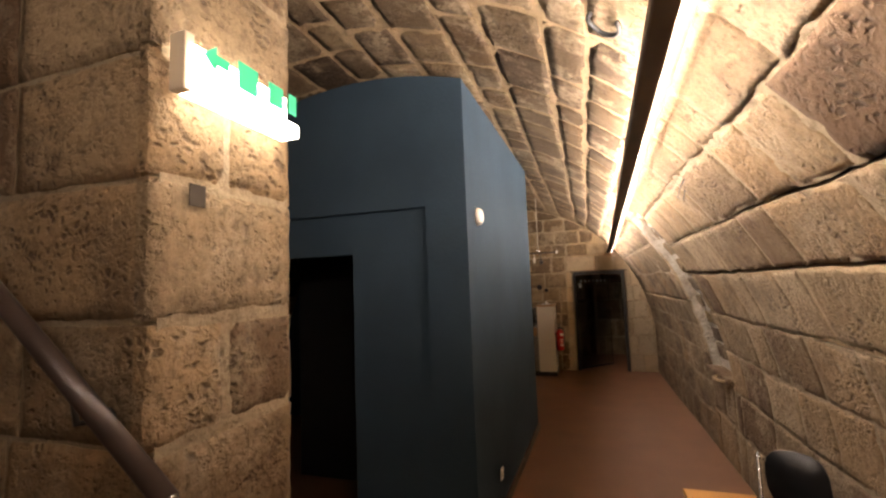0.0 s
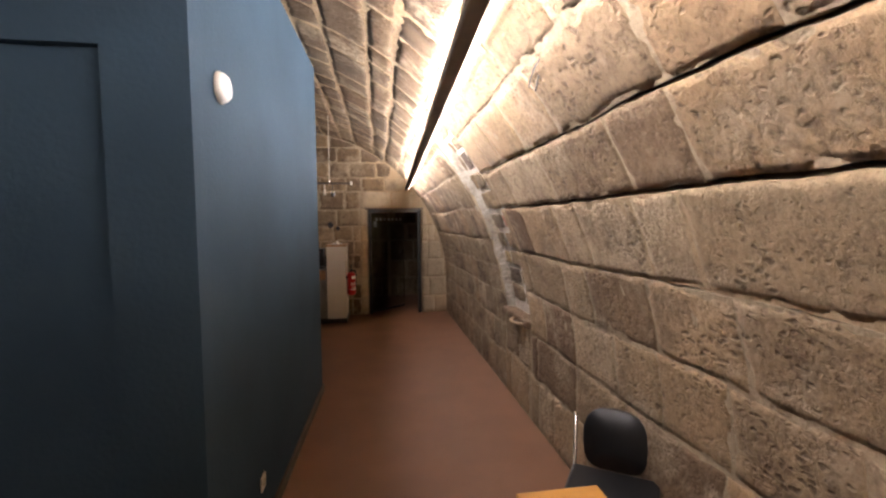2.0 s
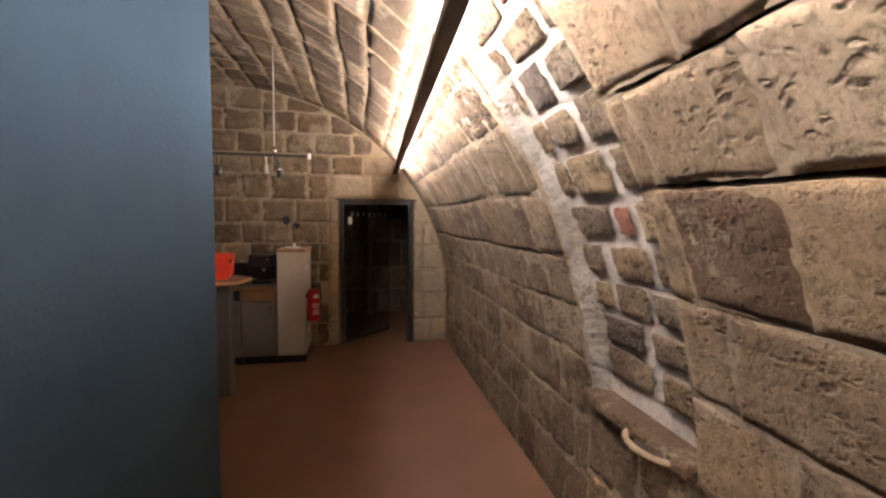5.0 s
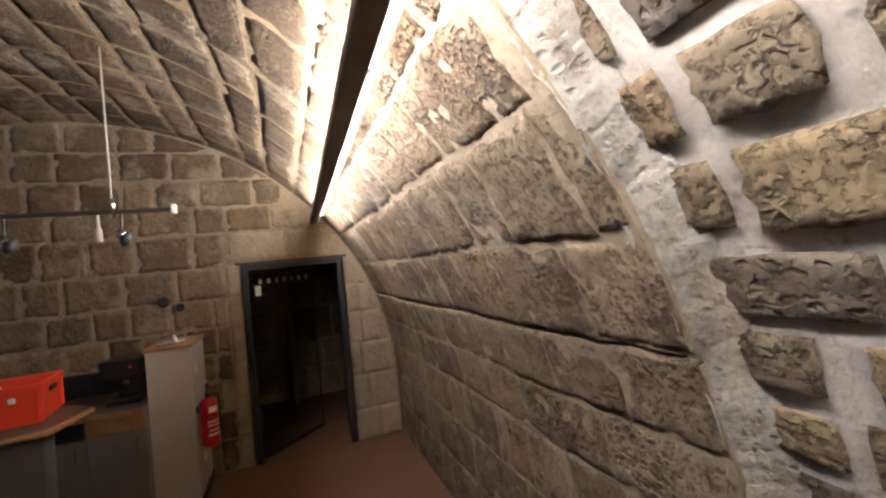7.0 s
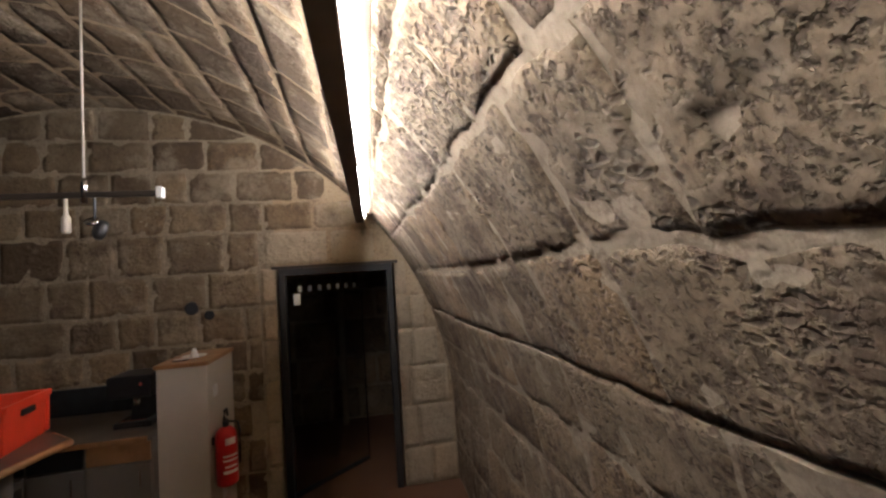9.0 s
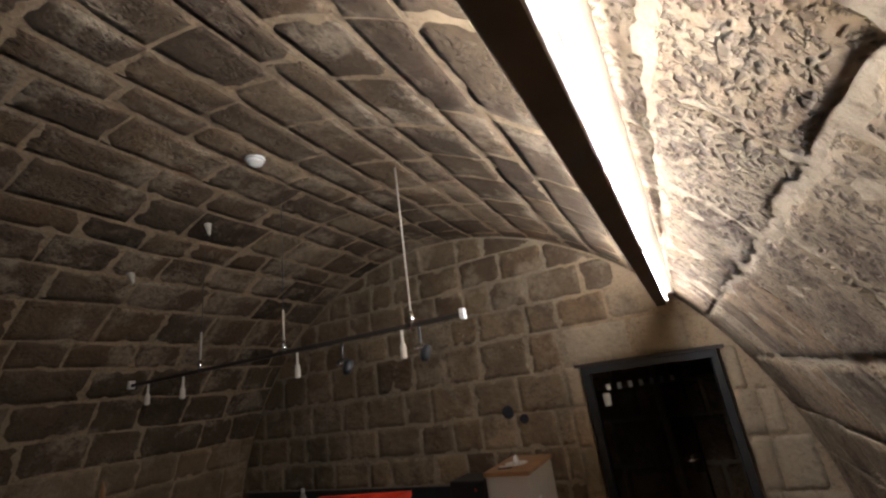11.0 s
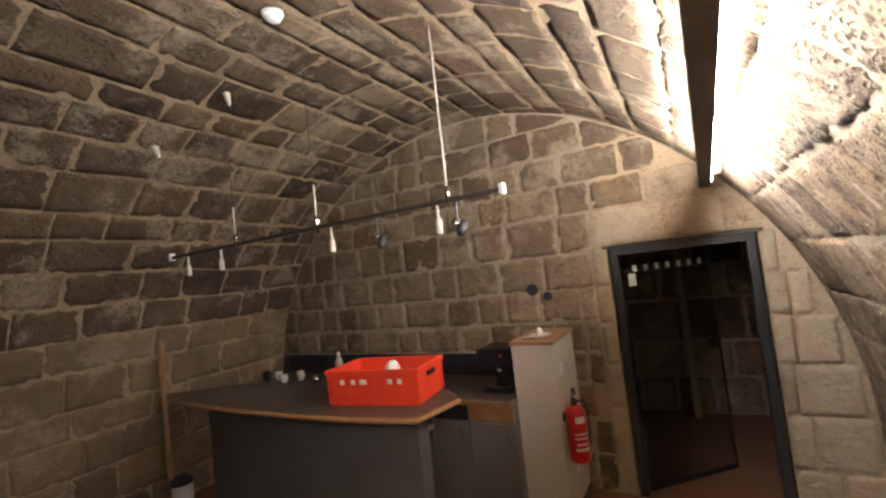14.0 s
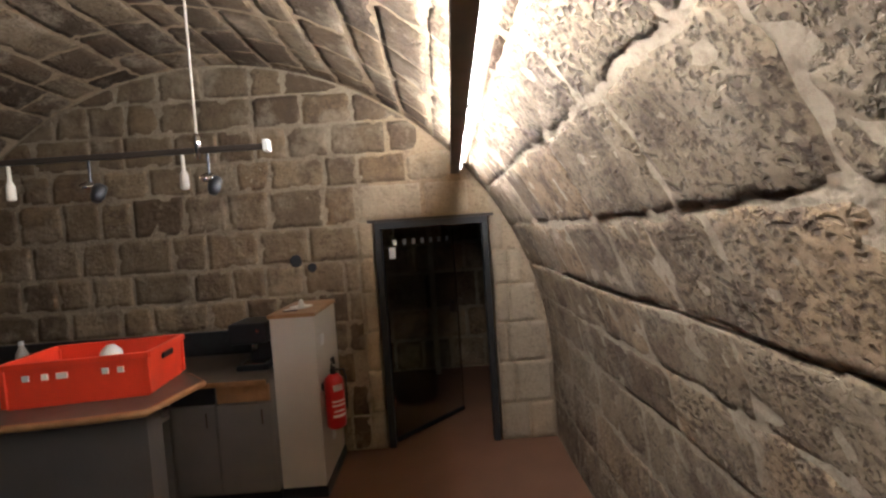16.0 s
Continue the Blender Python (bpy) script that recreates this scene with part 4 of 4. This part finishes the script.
# ---- handrail ----
hr = thing("handrail", (0, 0, 0), "dark round handrail on steel brackets along the stair wall", "handrail")
ra, rb = Vector((-1.02, 0.475, 1.345)), Vector((-2.2, 0.475, 2.22))
part("bar", rod(ra, rb, 0.024, 16), M_RAILWOOD, hr, smooth=True)
part("end_cap", lathe([(0.024, 0), (0.018, 0.012), (0.006, 0.016)], 14, m=Matrix.Translation(ra) @ (ra - rb).to_track_quat("Z", "Y").to_matrix().to_4x4()), M_CHROME, hr, smooth=True)
for f in (0.26, 0.8):
    p = ra.lerp(rb, f)
    b = part("bracket", tube_path([p + Vector((0, 0, -0.02)), p + Vector((0, 0.01, -0.09)), p + Vector((0, 0.085, -0.10))], 0.008), M_STEEL, hr, smooth=True)
    part("rose", lathe([(0.03, 0), (0.03, 0.006)], 14, m=Matrix.Translation(p + Vector((0, 0.083, -0.10))) @ pose(0, 0, 0, 90)), M_STEEL, b)

# ---- chair and table by the flank ----
tb = thing("table", (0.39, 1.90, 0), "small table with an orange beech top", "table")
part("tabletop", box(-0.15, 0.16, -0.36, 0.37, 0.695, 0.723, 0.005), M_TABLE, tb)
part("apron", box(-0.12, 0.13, -0.32, 0.33, 0.64, 0.694), M_TABLE, tb)
for x in (-0.12, 0.13):
    for y in (-0.32, 0.33):
        part("leg", rod((x, y, 0), (x, y, 0.694), 0.016, 10), M_STEEL, tb, smooth=True)

ch = thing("chair", (0.80, 2.60, 0), "black stacking chair with a chrome frame beside the table", "chair", rz=-35)


def bowed(w, h, t, bow, tilt):
    """A rounded, bowed back panel."""
    bm = bmesh.new()
    n = 20
    ringf, ringb = [], []
    for i in range(n):
        a = 2 * math.pi * i / n
        c, s = math.cos(a), math.sin(a)
        x, z = math.copysign(abs(c) ** 0.6, c) * w, math.copysign(abs(s) ** 0.7, s) * h
        y = bow * (x / w) ** 2 + tilt * z
        ringf.append(bm.verts.new((x, y, z)))
        ringb.append(bm.verts.new((x, y - t, z)))
    cf, cb = bm.verts.new((0, 0, 0)), bm.verts.new((0, -t, 0))
    for i in range(n):
        j = (i + 1) % n
        bm.faces.new((ringf[i], ringf[j], cf))
        bm.faces.new((ringb[j], ringb[i], cb))
        bm.faces.new((ringf[j], ringf[i], ringb[i], ringb[j]))
    return bm


bk = part("backrest", bowed(0.145, 0.17, 0.022, -0.04, -0.18), M_BLACK, ch, smooth=True)
bk.matrix_basis = pose(0, 0.19, 0.615)
st = part("seat", box(-0.20, 0.20, -0.21, 0.17, 0.435, 0.465, 0.012), M_BLACK, ch)
for x in (-0.19, 0.19):
    part("side_frame", tube_path([(x, -0.22, 0.0), (x, -0.19, 0.40), (x, -0.15, 0.425), (x, 0.12, 0.425), (x, 0.17, 0.47), (x, 0.185, 0.72)], 0.010), M_CHROME, ch, smooth=True)
    part("leg", tube_path([(x, 0.24, 0.0), (x, 0.17, 0.30), (x, 0.11, 0.424)], 0.010), M_CHROME, ch, smooth=True)

# ---- pole in the corner ----
pl = thing("pole", (-4.18, 7.40, 0), "brown wooden pole leaning in the corner", "pole")
part("shaft", rod((0, 0, 0), (-0.02, 0, 1.50), 0.022, 10), M_WOODTOP, pl, smooth=True)
part("tip", lathe([(0.018, 1.50), (0.008, 1.56)], 10, m=pose(-0.02, 0, 0)), M_WOODTOP, pl)
bn = thing("ash_stand", (-3.72, 7.25, 0), "pale upright canister beside the bar", "canister")
part("body", lathe([(0.075, 0), (0.08, 0.01), (0.08, 0.40), (0.075, 0.41)], 20), M_CREAM, bn, smooth=True)
part("lid", lathe([(0.083, 0.41), (0.083, 0.45), (0.05, 0.47)], 20), M_BLACK, bn, "black lid", True)
# putlog holes in the end wall, flat dark discs in place of their shade
for x, z, w in ((-1.08, 1.665, 0.11), (-0.95, 1.60, 0.08)):
    ph = thing("wall_hole", (x, Y1 - 0.014, z), "small broken hole in the masonry, its shade a flat dark disc", "hole")
    part("hole_shade", lathe([(w / 2, 0), (w / 2.4, 0.004)], 9, m=pose(0, 0, 0, 90, 0, 20)), M_SHADE, ph)
# beam hole as a thin dark plate, its shade put into the colour
pb = thing("beam_hole", (-1.166, 0.67, 2.05), "square beam hole in the pier, its shade a flat dark patch", "hole")
part("hole_shade", box(0, 0.004, -0.028, 0.024, -0.03, 0.032, 0.001), M_GAP, pb)

# ---- masonry, laid last ----
def lay_masonry():
    rnd = random.Random(3)
    near = list(courses(NEAR, Y0, N0, (0.28, 0.75), rnd))
    close = [c for c in near if c[2] > 0.4]
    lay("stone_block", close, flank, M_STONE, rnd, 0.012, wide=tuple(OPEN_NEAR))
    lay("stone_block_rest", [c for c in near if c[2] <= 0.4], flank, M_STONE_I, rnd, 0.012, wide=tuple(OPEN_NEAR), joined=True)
    far = list(courses(FAR, N1, Y1, (0.30, 0.72), rnd))
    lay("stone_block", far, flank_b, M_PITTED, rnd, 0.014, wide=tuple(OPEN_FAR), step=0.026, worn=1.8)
    lay("stone_block", list(courses([0, 0.42, S_SILL - 0.06], N0, N1, (0.3, 0.6), rnd)), flank_s, M_STONE, rnd, 0.012)
    n = int((LEN - S_TOP) / 0.285)
    ss = [S_TOP + (LEN - S_TOP) * (i + (0.28 * (rnd.random() - 0.5) if 0 < i < n else 0)) / n for i in range(n + 1)]
    low = LEN - s_of_z(1.75)
    crown = list(courses(ss, Y0, Y1, (0.30, 0.62), rnd))
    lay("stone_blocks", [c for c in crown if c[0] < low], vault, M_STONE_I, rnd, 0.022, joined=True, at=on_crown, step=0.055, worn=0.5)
    lay("stone_blocks", [c for c in crown if c[0] >= low], vault, M_PALE, rnd, 0.012, joined=True, at=on_crown, step=0.055, worn=0.5)


lay_masonry()
end_blocks()
pier_blocks()
